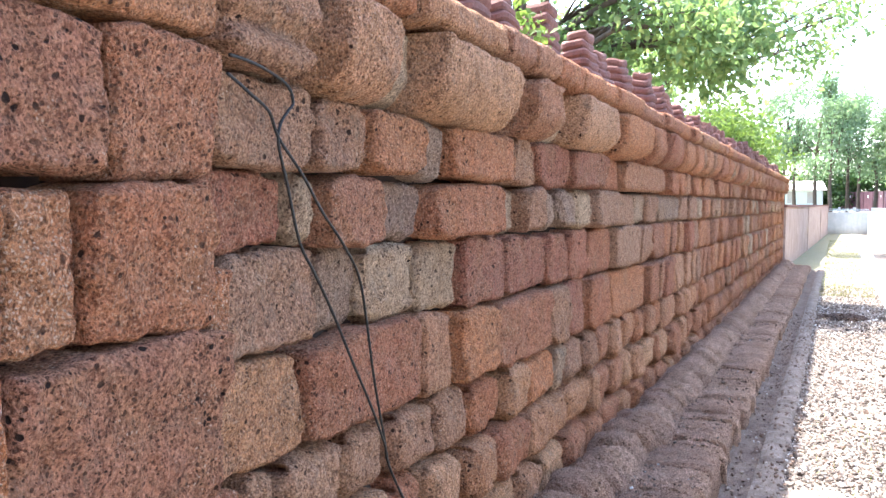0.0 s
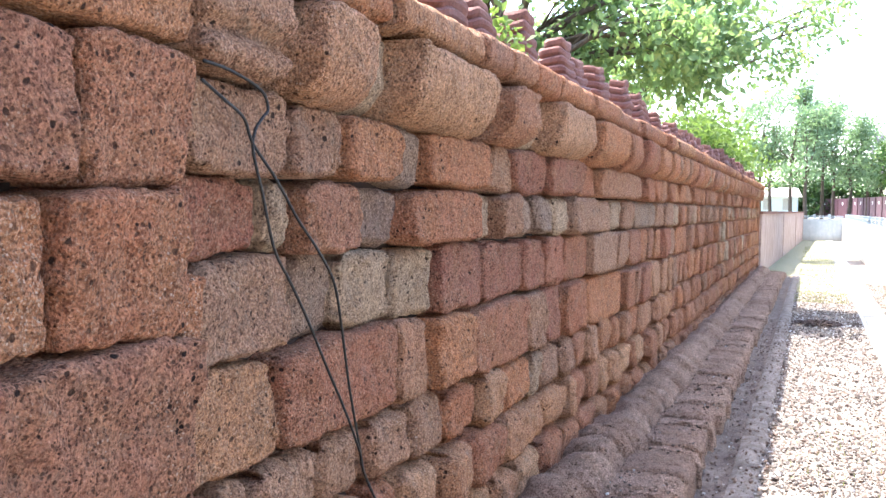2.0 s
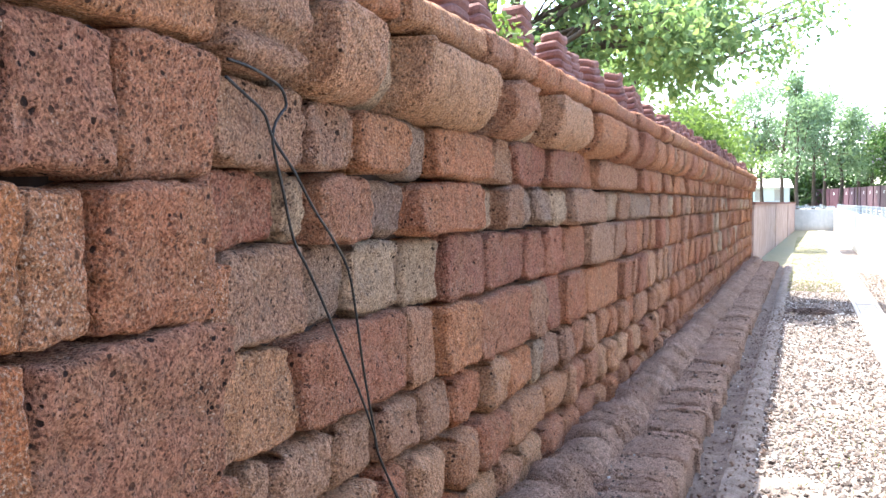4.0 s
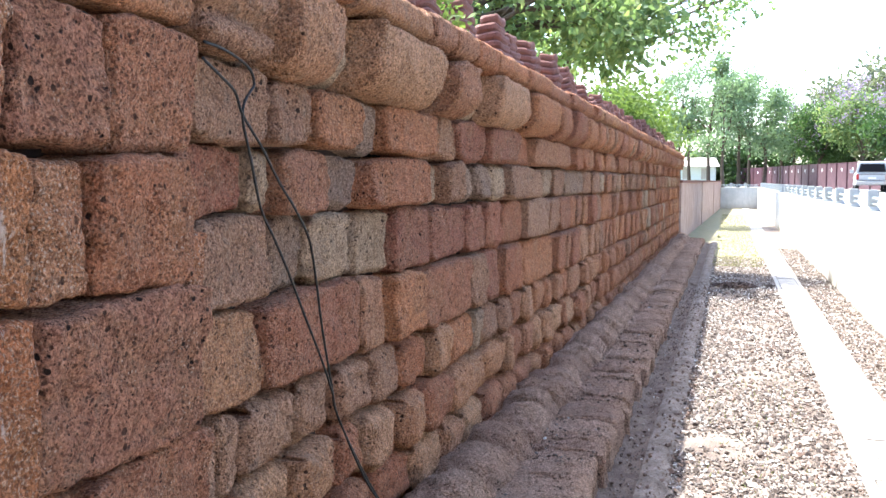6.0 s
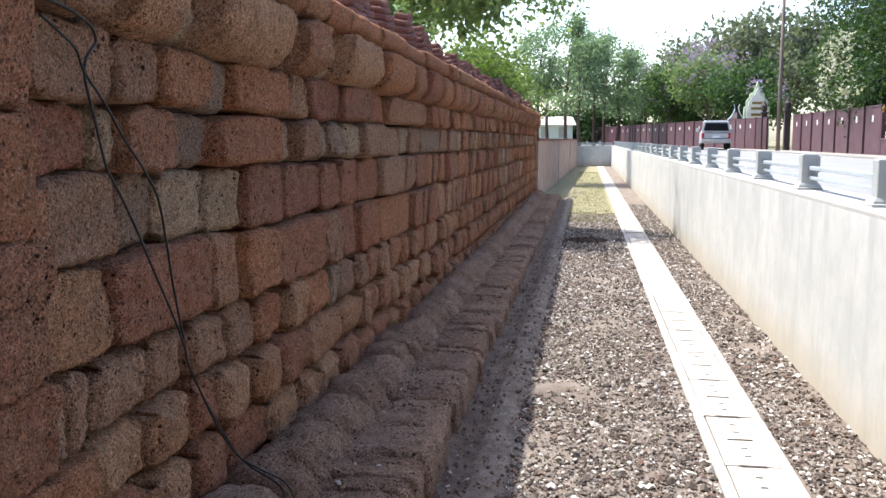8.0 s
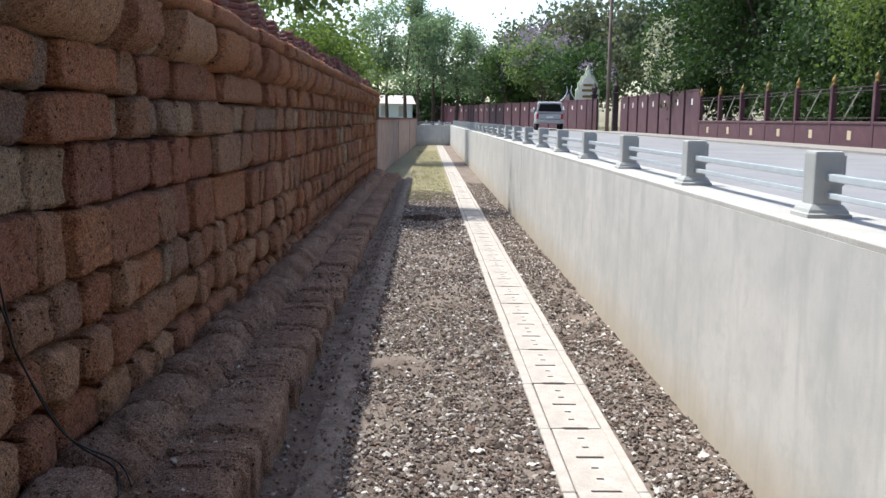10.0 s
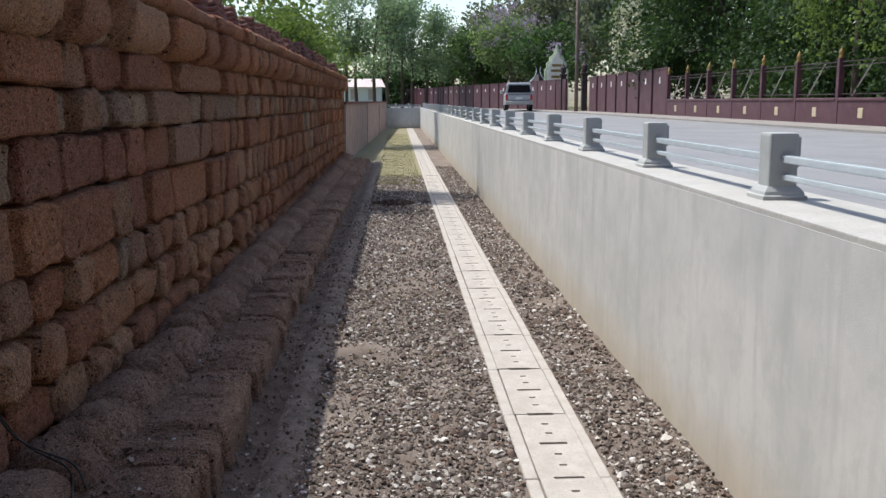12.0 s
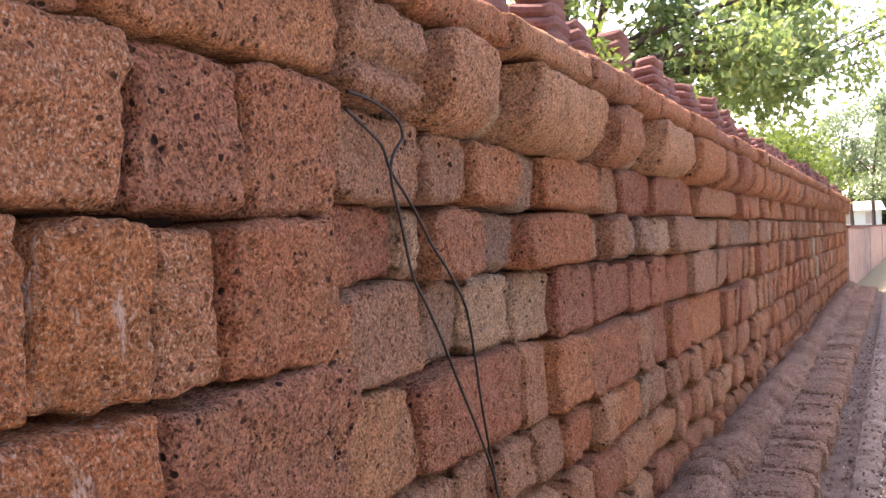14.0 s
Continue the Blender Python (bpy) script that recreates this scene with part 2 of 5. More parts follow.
M_TERRA = mottled("terracotta_tile", (0.135, 0.06, 0.048), (0.19, 0.09, 0.07), 9, 0.9, (0.10, 0.048, 0.04), 60, 0.6, 0.008, island=True, sway=0.25)
M_MAROON = mottled("maroon_paint", (0.078, 0.035, 0.044), (0.112, 0.054, 0.064), 2.0, 0.6, (0.062, 0.028, 0.035), 40, 0.1)
M_GOLD = mottled("dull_gold_paint", (0.24, 0.155, 0.045), (0.30, 0.20, 0.07), 12, 0.45, bump_s=0.1, metal=0.3)
M_CREAM = mottled("cream_tile", (0.42, 0.35, 0.23), (0.52, 0.44, 0.31), 14, 0.7)
M_IRON = mottled("dark_iron", (0.05, 0.035, 0.04), (0.08, 0.06, 0.06), 10, 0.6, metal=0.4)
M_STRUT = mottled("bare_grey_strut", (0.35, 0.33, 0.31), (0.45, 0.43, 0.40), 10, 0.6)
M_WHITE = mottled("white_paint", (0.70, 0.70, 0.68), (0.78, 0.78, 0.76), 3, 0.6, bump_s=0.05)
M_BLUEW = mottled("pale_blue_wall", (0.58, 0.66, 0.67), (0.65, 0.71, 0.71), 2, 0.8, bump_s=0.05)
M_ROOFP = mottled("faded_roof_sheet", (0.50, 0.42, 0.40), (0.58, 0.50, 0.47), 2, 0.7)
M_SIGN = mottled("sign_relief", (0.78, 0.72, 0.62), (0.82, 0.79, 0.72), 5, 0.7)
M_MINT = mottled("mint_ornament", (0.42, 0.55, 0.42), (0.52, 0.58, 0.36), 6, 0.6)
M_CABLE, _, _, _b = shader("black_cable", 0.5)
_b.inputs["Base Color"].default_value = (0.012, 0.011, 0.011, 1)
M_BARK = mottled("bark", (0.075, 0.055, 0.042), (0.12, 0.09, 0.07), 8, 0.95, bump_s=0.8, bump_d=0.03)
M_POLE = mottled("weathered_pole", (0.16, 0.12, 0.10), (0.21, 0.165, 0.14), 6, 0.9)
M_TRUCK = mottled("silver_car_paint", (0.42, 0.44, 0.45), (0.46, 0.48, 0.49), 3, 0.3, bump_s=0.0, metal=0.2)
M_TYRE = mottled("tyre_rubber", (0.02, 0.02, 0.02), (0.03, 0.03, 0.03), 10, 0.9)
M_RED_LAMP = mottled("tail_lamp_red", (0.35, 0.02, 0.02), (0.4, 0.03, 0.03), 10, 0.3)
M_GLASS, _, _, _b = shader("dark_window_glass", 0.05)
_b.inputs["Base Color"].default_value = (0.02, 0.025, 0.03, 1)
_b.inputs["Specular IOR Level"].default_value = 0.6


def leaf_mat(name, tones, glow=0.45):
    m, n, l, b = shader(name, 0.6)
    rnd = rand_of(m, True)
    col = ramp(m, rnd, [(i / (len(tones) - 1), c) for i, c in enumerate(tones)])
    col = mixc(m, calc(m, "MULTIPLY", noise_tex(m, coords(m), 1.2, 3, 0.5), 0.5), col, mixc(m, 1.0, col, (0.6, 0.65, 0.5), "MULTIPLY"))
    l.new(col, b.inputs["Base Color"])
    tr = n.new("ShaderNodeBsdfTranslucent")
    l.new(mixc(m, 1.0, col, (1.2, 1.25, 0.85), "MULTIPLY"), tr.inputs["Color"])
    mx = n.new("ShaderNodeMixShader")
    mx.inputs[0].default_value = glow
    l.new(b.outputs[0], mx.inputs[1])
    l.new(tr.outputs[0], mx.inputs[2])
    l.new(mx.outputs[0], n["Material Output"].inputs[0])
    return m


L_TEAK = leaf_mat("leaves_bright", [(0.11, 0.18, 0.085), (0.20, 0.28, 0.13), (0.15, 0.22, 0.10), (0.30, 0.34, 0.15)], 0.5)
L_DARK = leaf_mat("leaves_deep", [(0.03, 0.06, 0.022), (0.052, 0.098, 0.032), (0.04, 0.076, 0.026)], 0.36)
L_MID = leaf_mat("leaves_mid", [(0.04, 0.085, 0.03), (0.065, 0.12, 0.04), (0.05, 0.09, 0.035)], 0.4)
# next two: leaf tones paled and greyed to paint in distance haze
L_HAZE = leaf_mat("leaves_hazed_green", [(0.14, 0.21, 0.14), (0.19, 0.26, 0.175), (0.155, 0.225, 0.15)], 0.55)
L_HAZE_GREY = leaf_mat("leaves_hazed_grey", [(0.12, 0.14, 0.10), (0.15, 0.165, 0.125), (0.13, 0.15, 0.105)], 0.45)
L_LIME = leaf_mat("leaves_lime", [(0.10, 0.16, 0.045), (0.16, 0.22, 0.065), (0.125, 0.185, 0.05)], 0.45)
L_LILAC = leaf_mat("blossom_lilac", [(0.26, 0.19, 0.36), (0.36, 0.27, 0.44), (0.30, 0.24, 0.38)], 0.3)
L_WHITE = leaf_mat("blossom_white", [(0.5, 0.5, 0.42), (0.62, 0.6, 0.52)], 0.3)
L_GRASS = leaf_mat("grass_blade", [(0.13, 0.15, 0.05), (0.20, 0.20, 0.08), (0.26, 0.24, 0.12)], 0.3)


# ---------------------------------------------------------------- builders
def link(name, me, mats, parent=None, label="", smooth=False):
    for mt in mats if isinstance(mats, (list, tuple)) else [mats]:
        me.materials.append(mt)
    if smooth:
        me.polygons.foreach_set("use_smooth", [True] * len(me.polygons))
    ob = new(name, me)
    if parent is not None:
        ob.parent = parent
    if label:
        ob["label"] = label
    return ob


def part(name, bm, material, parent=None, label="", smooth=False):
    me = bpy.data.meshes.new(name)
    bmesh.ops.recalc_face_normals(bm, faces=bm.faces)
    bm.to_mesh(me)
    bm.free()
    return link(name, me, material, parent, label, smooth)


def raw(name, verts, faces, material, parent=None, label="", smooth=False):
    me = bpy.data.meshes.new(name)
    me.from_pydata([tuple(v) for v in verts], [], [tuple(f) for f in faces])
    me.update()
    return link(name, me, material, parent, label, smooth)


def base_of(name, x, y, z, label, category, group="", kind=""):
    ob = new(name)
    ob.location = (x, y, z)
    ob.empty_display_size = 0.1
    return tagged(ob, label, category, group, kind)


def box(bm, x0, x1, y0, y1, z0, z1, bev=0.0, seg=2):
    g = bmesh.ops.create_cube(bm, size=1.0, matrix=Matrix.Translation(((x0 + x1) / 2, (y0 + y1) / 2, (z0 + z1) / 2)) @ Matrix.Diagonal((x1 - x0, y1 - y0, z1 - z0, 1)))
    if bev:
        es = list({e for v in g["verts"] for e in v.link_edges})
        bmesh.ops.bevel(bm, geom=es, offset=bev, segments=seg, affect="EDGES", profile=0.6)
    return bm


def boxes(*rows, bev=0.0):
    bm = bmesh.new()
    for r in rows:
        box(bm, *r, bev=bev)
    return bm


def lathe(profile, n=16, cx=0, cy=0):
    """Turned shape from (radius, z) pairs."""
    bm = bmesh.new()
    rings = [[bm.verts.new((cx + r * math.cos(2 * math.pi * i / n), cy + r * math.sin(2 * math.pi * i / n), z)) for i in range(n)] for r, z in profile]
    for a, b in zip(rings, rings[1:]):
        for i in range(n):
            bm.faces.new((a[i], a[(i + 1) % n], b[(i + 1) % n], b[i]))
    bm.faces.new(rings[0][::-1])
    bm.faces.new(rings[-1])
    return bm


def tube_data(points, radii, n=7):
    pts = [Vector(p) for p in points]
    verts, faces = [], []
    for k, p in enumerate(pts):
        d = (pts[min(k + 1, len(pts) - 1)] - pts[max(k - 1, 0)]).normalized()
        a = d.orthogonal().normalized() if k == 0 else (a - d * a.dot(d)).normalized()
        b = d.cross(a)
        for i in range(n):
            w = 2 * math.pi * i / n
            verts.append(p + radii[k] * (math.cos(w) * a + math.sin(w) * b))
    for k in range(len(pts) - 1):
        for i in range(n):
            faces.append((k * n + i, k * n + (i + 1) % n, (k + 1) * n + (i + 1) % n, (k + 1) * n + i))
    faces.append(tuple(range(n))[::-1])
    faces.append(tuple(range((len(pts) - 1) * n, len(pts) * n)))
    return verts, faces


def smooth_line(points, steps=6):
    pts = [Vector(p) for p in points]
    out = []
    for i in range(len(pts) - 1):
        p0, p1, p2, p3 = pts[max(i - 1, 0)], pts[i], pts[i + 1], pts[min(i + 2, len(pts) - 1)]
        for s in range(steps):
            t = s / steps
            out.append(0.5 * ((2 * p1) + (p2 - p0) * t + (2 * p0 - 5 * p1 + 4 * p2 - p3) * t * t + (3 * p1 - p0 - 3 * p2 + p3) * t ** 3))
    return out + [pts[-1]]


def join_data(chunks):
    verts, faces = [], []
    for v, f in chunks:
        o = len(verts)
        verts.extend(v)
        faces.extend(tuple(i + o for i in q) for q in f)
    return verts, faces


def stone(y0, y1, z0, z1, face, depth, n, seed, round_r=0.023, rough=0.018, corner=0.13, tilt=0.016, skew=0.022, lean=0.010):
    """One hewn block of a wall that looks to +x: face(v) gives its front from bottom (-1) to top (1)."""
    rg = random.Random(seed)
    hy, hz, yc, zc = (y1 - y0) / 2, (z1 - z0) / 2, (y0 + y1) / 2, (z0 + z1) / 2
    ny = max(3, min(44, int(round(n * max(1.0, hy / max(hz, 0.05)))))) if n > 4 else n
    ty, tz = rg.uniform(-tilt, tilt) - lean, rg.uniform(-tilt, tilt)
    cs = [rg.uniform(0.4, 1.5) * corner for _ in range(4)]
    sl = [rg.uniform(-1, 1) * min(skew, 0.12 * hy) for _ in range(2)] + [rg.uniform(-1, 1) * min(skew * 0.6, 0.07 * hz) for _ in range(2)]
    verts, faces = [], []
    off = Vector((seed % 97, seed % 89, seed % 83))
    for j in range(n + 1):
        V = math.sin(math.pi / 2 * (2 * j / n - 1))
        for i in range(ny + 1):
            U = math.sin(math.pi / 2 * (2 * i / ny - 1))
            c = cs[(U > 0) + 2 * (V > 0)] * abs(U) ** 5 * abs(V) ** 5
            y, z = yc + hy * U * (1 - c * min(1.0, 0.25 / hy)), zc + hz * V * (1 - c)
            d = min(hy * (1 - abs(U)), hz * (1 - abs(V)))
            y += (sl[0] if U < 0 else sl[1]) * V * abs(U)
            z += (sl[2] if V < 0 else sl[3]) * U * abs(V)
            fall = round_r * max(0.0, 1 - d / round_r) ** 2
            q = Vector((0, y, z))
            big = noise.noise(q * 7 + off)
            x = face(V) - fall + ty * U + tz * V + rough * (1.3 * big + 0.8 * noise.noise(q * 23 + off))
            if n > 8:
                x -= 0.011 * max(0.0, 0.55 * noise.noise(Vector((0, y * 34, z * 9)) + off) + 0.75 * noise.noise(q * 52 - off) - 0.12)
            y += 0.014 * noise.noise(q * 7 + off * 1.7)
            z += 0.015 * noise.noise(q * 7 - off * 1.3)
            if n > 8:
                w = 0.008 * noise.noise(q * 38 + off) + 0.016 * noise.noise(q * 15 - off)
                y, z = y + w * abs(U) ** 4, z + w * abs(V) ** 4
            verts.append((x, y, z))
    w = ny + 1
    for j in range(n):
        for i in range(ny):
            a = j * w + i
            faces.append((a, a + 1, a + w + 1, a + w))
    ring = [i for i in range(ny + 1)] + [j * w + ny for j in range(1, n + 1)] + [n * w + i for i in range(ny - 1, -1, -1)] + [j * w for j in range(n - 1, 0, -1)]
    o = len(verts)
    back = face(0) - depth
    for k in ring:
        verts.append((back, verts[k][1], verts[k][2]))
    for k in range(len(ring)):
        k2 = (k + 1) % len(ring)
        faces.append((ring[k2], ring[k], o + k, o + k2))
    faces.append(tuple(range(o, o + len(ring))))
    return verts, faces


# ---------------------------------------------------------------- ground
def plate(name, x0, x1, y0, y1, z, material, label, category, nx=2, ny=2, wave=0.0, thick=0.0, kind="structure"):
    verts, faces = [], []
    for j in range(ny + 1):
        for i in range(nx + 1):
            x, y = x0 + (x1 - x0) * i / nx, y0 + (y1 - y0) * j / ny
            h = wave * (noise.noise((x * 2.3, y * 2.3, 0)) + 0.5 * noise.noise((x * 7, y * 7, 3)))
            verts.append((x, y, z + h))
    for j in range(ny):
        for i in range(nx):
            a = j * (nx + 1) + i
            faces.append((a, a + 1, a + nx + 2, a + nx + 1))
    return tagged(raw(name, verts, faces, material, smooth=True), label, category, kind=kind)


END_Y = 73.4
plate("trench_floor", -0.50, 1.95, -8, 25, 0.0, M_SOIL, "brown gravelly soil floor of the trench", "gravel ground", 36, 330, 0.018)
plate("trench_floor_grass", -0.50, 1.0, 25, 32.3, 0.0, M_GRASSY, "thinly grassed soil floor of the trench", "ground", 12, 60, 0.012)
plate("trench_floor_far", -1.9, 1.0, 32.3, END_Y + 1, 0.0, M_GRASSY, "grassed soil floor towards the trench's end", "ground", 14, 120, 0.012)
plate("trench_floor_strip", 1.0, 1.95, 25, END_Y + 1, 0.0, M_SOIL, "brown soil strip between drain and concrete wall", "ground", 8, 140, 0.014)
raw_ground = raw("ground", [(-900, -900, 1.30), (-2.6, -900, 1.30), (-2.6, 900, 1.30), (-900, 900, 1.30),
                            (2.42, -900, 1.38), (900, -900, 1.38), (900, 900, 1.38), (2.42, 900, 1.38),
                            (-2.6, 73.9, 1.30), (2.42, 73.9, 1.38), (2.42, 900, 1.38), (-2.6, 900, 1.30)],
                 [(0, 1, 2, 3), (4, 5, 6, 7), (8, 9, 10, 11)], M_EARTH)
tagged(raw_ground, "dry earth with sparse grass beyond the trench", "ground", kind="structure")
road = raw("road", [(2.40, -60, 1.47), (9.2, -60, 1.45), (9.2, 46, 1.45), (7.0, 75, 1.45), (2.0, 105, 1.45), (-30, 150, 1.45),
                    (-34, 140, 1.45), (-3, 100, 1.46), (2.40, 74.5, 1.47)], [tuple(range(9))], M_ROAD)
tagged(road, "sun-bleached grey asphalt road beside the rail", "road", kind="structure")
verge = raw("pavement", [(9.2, -60, 1.50), (11.0, -60, 1.50), (11.0, 54, 1.50), (8.0, 75, 1.50), (3.6, 105, 1.5), (2.0, 105, 1.5), (7.0, 75, 1.50), (9.2, 46, 1.50),
                         (9.2, -60, 1.44), (9.2, 46, 1.44), (7.0, 75, 1.44), (2.0, 105, 1.44)],
            [(0, 1, 2, 7), (7, 2, 3, 6), (6, 3, 4, 5), (8, 0, 7, 9), (9, 7, 6, 10), (10, 6, 5, 11)], M_SAND)
tagged(verge, "dusty earthen verge below the maroon fence", "pavement", kind="structure")


# ---------------------------------------------------------------- laterite wall
def sag(z, y):
    return -0.23 * max(0.0, 2.16 - z) * (1 - math.exp(-max(0.0, y - 2.5) / 8.0))


WALL_END = 32.3
core = part("wall_west", boxes((-2.45, -1.90, -8, WALL_END - 0.05, -0.1, 2.72)), M_CORE)
tagged(core, "long boundary wall of weathered red laterite blocks", "stone wall", kind="structure")
FAR_FROM = 12.5
rest = {M_RED_FAR: [], M_GREY_FAR: []}
FAR_OF = {id(mt): M_GREY_FAR for mt in (M_GREY, M_SLATE, M_BROWN)}
count = [0]


def flat(x):
    return lambda v: x


def cornice(v):
    return -1.565 - 0.13 * max(0.0, -v - 0.05) ** 2.0


def ogee(v):
    return -1.60 - 0.05 * math.exp(-((v + 0.25) / 0.22) ** 2) - 0.045 * max(0.0, -v - 0.45)


def roll(v):
    return -1.70 + 0.13 * math.sqrt(max(0.0, 1 - min(1.0, abs(v)) ** 4.0))


def set_stone(y0, y1, z0, z1, face, mat, seed, depth=0.22, gap=0.007, **more):
    ym = (y0 + y1) / 2
    n = 30 if -0.3 < ym < 3.4 else 18 if ym < 6 else 9 if ym < FAR_FROM else 5
    za, zb = z0 + sag(z0, ym), z1 + sag(z1, ym)
    gr = random.Random(seed + 3)
    ga, gb = (gap * gr.uniform(0.5, 3.0) for _ in range(2))
    gc, gd = (gap * gr.uniform(0.2, 1.9) for _ in range(2))
    data = stone(y0 + ga, y1 - gb, za + gc, zb - gd, face, depth, n, seed, **more)
    if ym < FAR_FROM:
        raw("stone_block", *data, mat, core, smooth=True)
    else:
        rest[FAR_OF.get(id(mat), M_RED_FAR)].append(data)
    count[0] += 1


KINDS = {"r": (M_RED, 0.0), "t": (M_TAN, 0.0), "p": (M_PLUM, 0.0), "b": (M_BROWN, 0.012), "s": (M_SLATE, 0.035), "g": (M_GREY, 0.02)}


def course(z0, z1, joints, face, kinds, mix="rrrrtpb", lo=0.38, hi=0.85, seed=1, end=WALL_END, offs=0.035, filler=0.0, rhythm=0.0, **more):
    """One course: its known joints with a kind for each stone, then widths as they come. filler: how far small stones between two large ones sit back."""
    rg = random.Random(seed)
    js = list(joints)
    while js[-1] < end - lo:
        js.append(min(end, js[-1] + rg.uniform(lo, hi)))
        if rhythm and js[-1] < end - lo:
            js.append(js[-1] + rhythm)
    js[-1] = end
    for k, (a, b) in enumerate(zip(js, js[1:])):
        kind = kinds[k] if k < len(kinds) else rg.choice("sbg") if rhythm and b - a < 0.2 else rg.choice(mix)
        mat, back = KINDS[kind]
        small = kind in "sg" or b - a < 0.3
        d = rg.uniform(-offs, offs) - back - (filler if filler and kind in "sg" else 0.035 if rg.random() < 0.12 and not rhythm else 0)
        own = dict(more, round_r=0.04, corner=0.2) if small and not filler else more
        set_stone(a, b, z0 + rg.uniform(-0.006, 0.006), z1 + rg.uniform(-0.006, 0.006), (lambda v, d=d: face(v) + d), mat, seed * 1000 + k * 7, **own)


# the nearer stretch stands a hand's breadth proud, of larger blocks
NX = -1.645
NEAR = [
    (2.48, 2.79, (-8, -6.5, -5.2, -4, -3, -1.9, -0.9, 0.2, 1.03, 1.89), (), (), ()),
    (2.11, 2.48, (-8, -7, -6, -5, -4, -3, -2, -1.1, -0.4, 0.45, 1.14, 1.49, 1.90), (10,), (), (9,)),
    (1.73, 2.11, (-8, -7.2, -6, -5.1, -4, -3.2, -2.2, -1.2, -0.4, 0.3, 0.89, 1.18, 1.40, 1.88), (), (9, 10), (11,)),
    (1.27, 1.73, (-8, -7, -6, -5, -4, -3, -2, -1, -0.3, 0.5, 1.18, 1.91), (10,), (9,), ()),
    (0.93, 1.27, (-8, -7, -6, -5, -4, -3, -2, -1, -0.1, 0.6, 1.38, 2.04), (), (), ()),
    (0.62, 0.93, (-8, -7, -6, -5, -4, -3, -2, -1, 0.0, 0.8, 1.5, 2.3), (), (), ()),
    (0.30, 0.62, (-8, -7, -6, -5, -4, -3, -2, -1, 0.0, 0.9, 1.7, 2.4), (), (), ())]
for k, (z0, z1, js, pores, flakes, grits) in enumerate(NEAR):
    for i, (a, b) in enumerate(zip(js, js[1:])):
        mat = M_PORE if i in pores else M_FLAKY if i in flakes else M_GRITTY if i in grits else M_RED
        rg = random.Random(50 + 31 * k + i)
        d = rg.uniform(-0.012, 0.012) - (0.03 if k > 3 else 0)
        set_stone(a, b, z0, z1, flat(NX + d), mat, 9000 + 100 * k + i, depth=0.26, corner=0.06, lean=0.0)
set_stone(1.87, 2.005, 1.64, 1.89, flat(-1.665), M_GRITTY, 9901, depth=0.2)

course(2.735, 2.92, (-8, -7.2, -6.3, -5.5, -4.6, -3.8, -2.9, -2.1, -1.2, -0.3, 0.6, 1.3, 2.3, 3.08, 4.06, 4.52, 5.0, 5.54, 6.5, 7.45, 8.68), roll, "rrrrrrrrrrrrrtrrrrrr", mix="rrrt", seed=2, depth=0.5, corner=0.02, round_r=0.012, rough=0.008, offs=0.006, tilt=0.006, skew=0.004, lean=0.002)
set_stone(1.89, 2.38, 2.44, 2.735, ogee, M_BROWN, 9950, depth=0.3, corner=0.12, round_r=0.03)
course(2.40, 2.73, (2.385, 2.46, 2.89, 3.24, 4.23, 4.50, 5.07, 5.50, 6.51, 6.68, 7.85, 7.97, 8.60, 8.85, 9.66, 9.86, 10.6, 10.76), cornice, "stgtsrgtgrsrgrgrs", seed=3, lo=0.5, hi=0.9, depth=0.3, filler=0.11, offs=0.015, corner=0.07, round_r=0.026, tilt=0.008, lean=0.012, rhythm=0.15)
course(2.16, 2.42, (1.87, 2.48, 2.92, 3.41, 3.67, 4.57, 5.01, 5.75, 6.64, 7.38, 9.2, 9.54), flat(-1.70), "bbrsrbpprrs", mix="rrrrpb", lean=0.012, seed=4, lo=0.45, hi=0.95)
course(1.91, 2.16, (1.87, 2.40, 2.61, 3.10, 3.53, 4.41, 4.81, 5.28, 5.61, 5.99, 6.47, 7.33, 7.98, 8.57, 9.34, 10.66), flat(-1.72), "pgrsrgbssgbbgbs", mix="rrbbsgt", lean=0.012, seed=5, lo=0.28, hi=0.62)
course(1.59, 1.91, (1.99, 2.63, 3.0, 3.52, 3.95, 4.57, 5.43, 5.83, 6.45, 7.24, 8.2), flat(-1.745), "bsggpppprb", mix="rrrppbt", seed=6, lo=0.36, hi=0.8)
course(1.235, 1.59, (1.93, 2.50, 3.48, 3.9, 4.42, 5.42, 5.89, 6.41, 6.93, 7.29, 8.66), flat(-1.74), "trrrrbprrr", mix="rrrrtpb", seed=7, lo=0.34, hi=0.75)
course(0.95, 1.235, (1.99, 2.15, 2.33, 2.80, 3.23, 3.67, 4.06, 4.55, 4.98, 5.58, 5.86, 6.41, 6.76, 7.26), flat(-1.73), "bbbbbbrtrgbbr", mix="rrtbr", seed=8, lo=0.3, hi=0.66, corner=0.26, round_r=0.06, gap=0.010, skew=0.03)
course(0.66, 0.95, (2.3, 2.8, 3.2, 3.55, 3.96, 4.41, 4.95, 5.9, 6.55, 6.82, 7.22), flat(-1.72), "ttrttrtttr", mix="rtr", seed=9, lo=0.3, hi=0.7, corner=0.28, round_r=0.07, gap=0.011, skew=0.035)
course(0.36, 0.66, (2.4, 2.8, 3.2, 3.6, 4.24, 4.79, 5.22, 5.79, 6.38, 6.83, 7.52), flat(-1.72), "rtrrtttrrr", mix="rrt", seed=10, lo=0.3, hi=0.6, corner=0.30, round_r=0.075, gap=0.011, skew=0.035)
course(0.10, 0.36, (2.4, 3.0), flat(-1.74), "r", seed=11, lo=0.4, hi=0.8, corner=0.1)
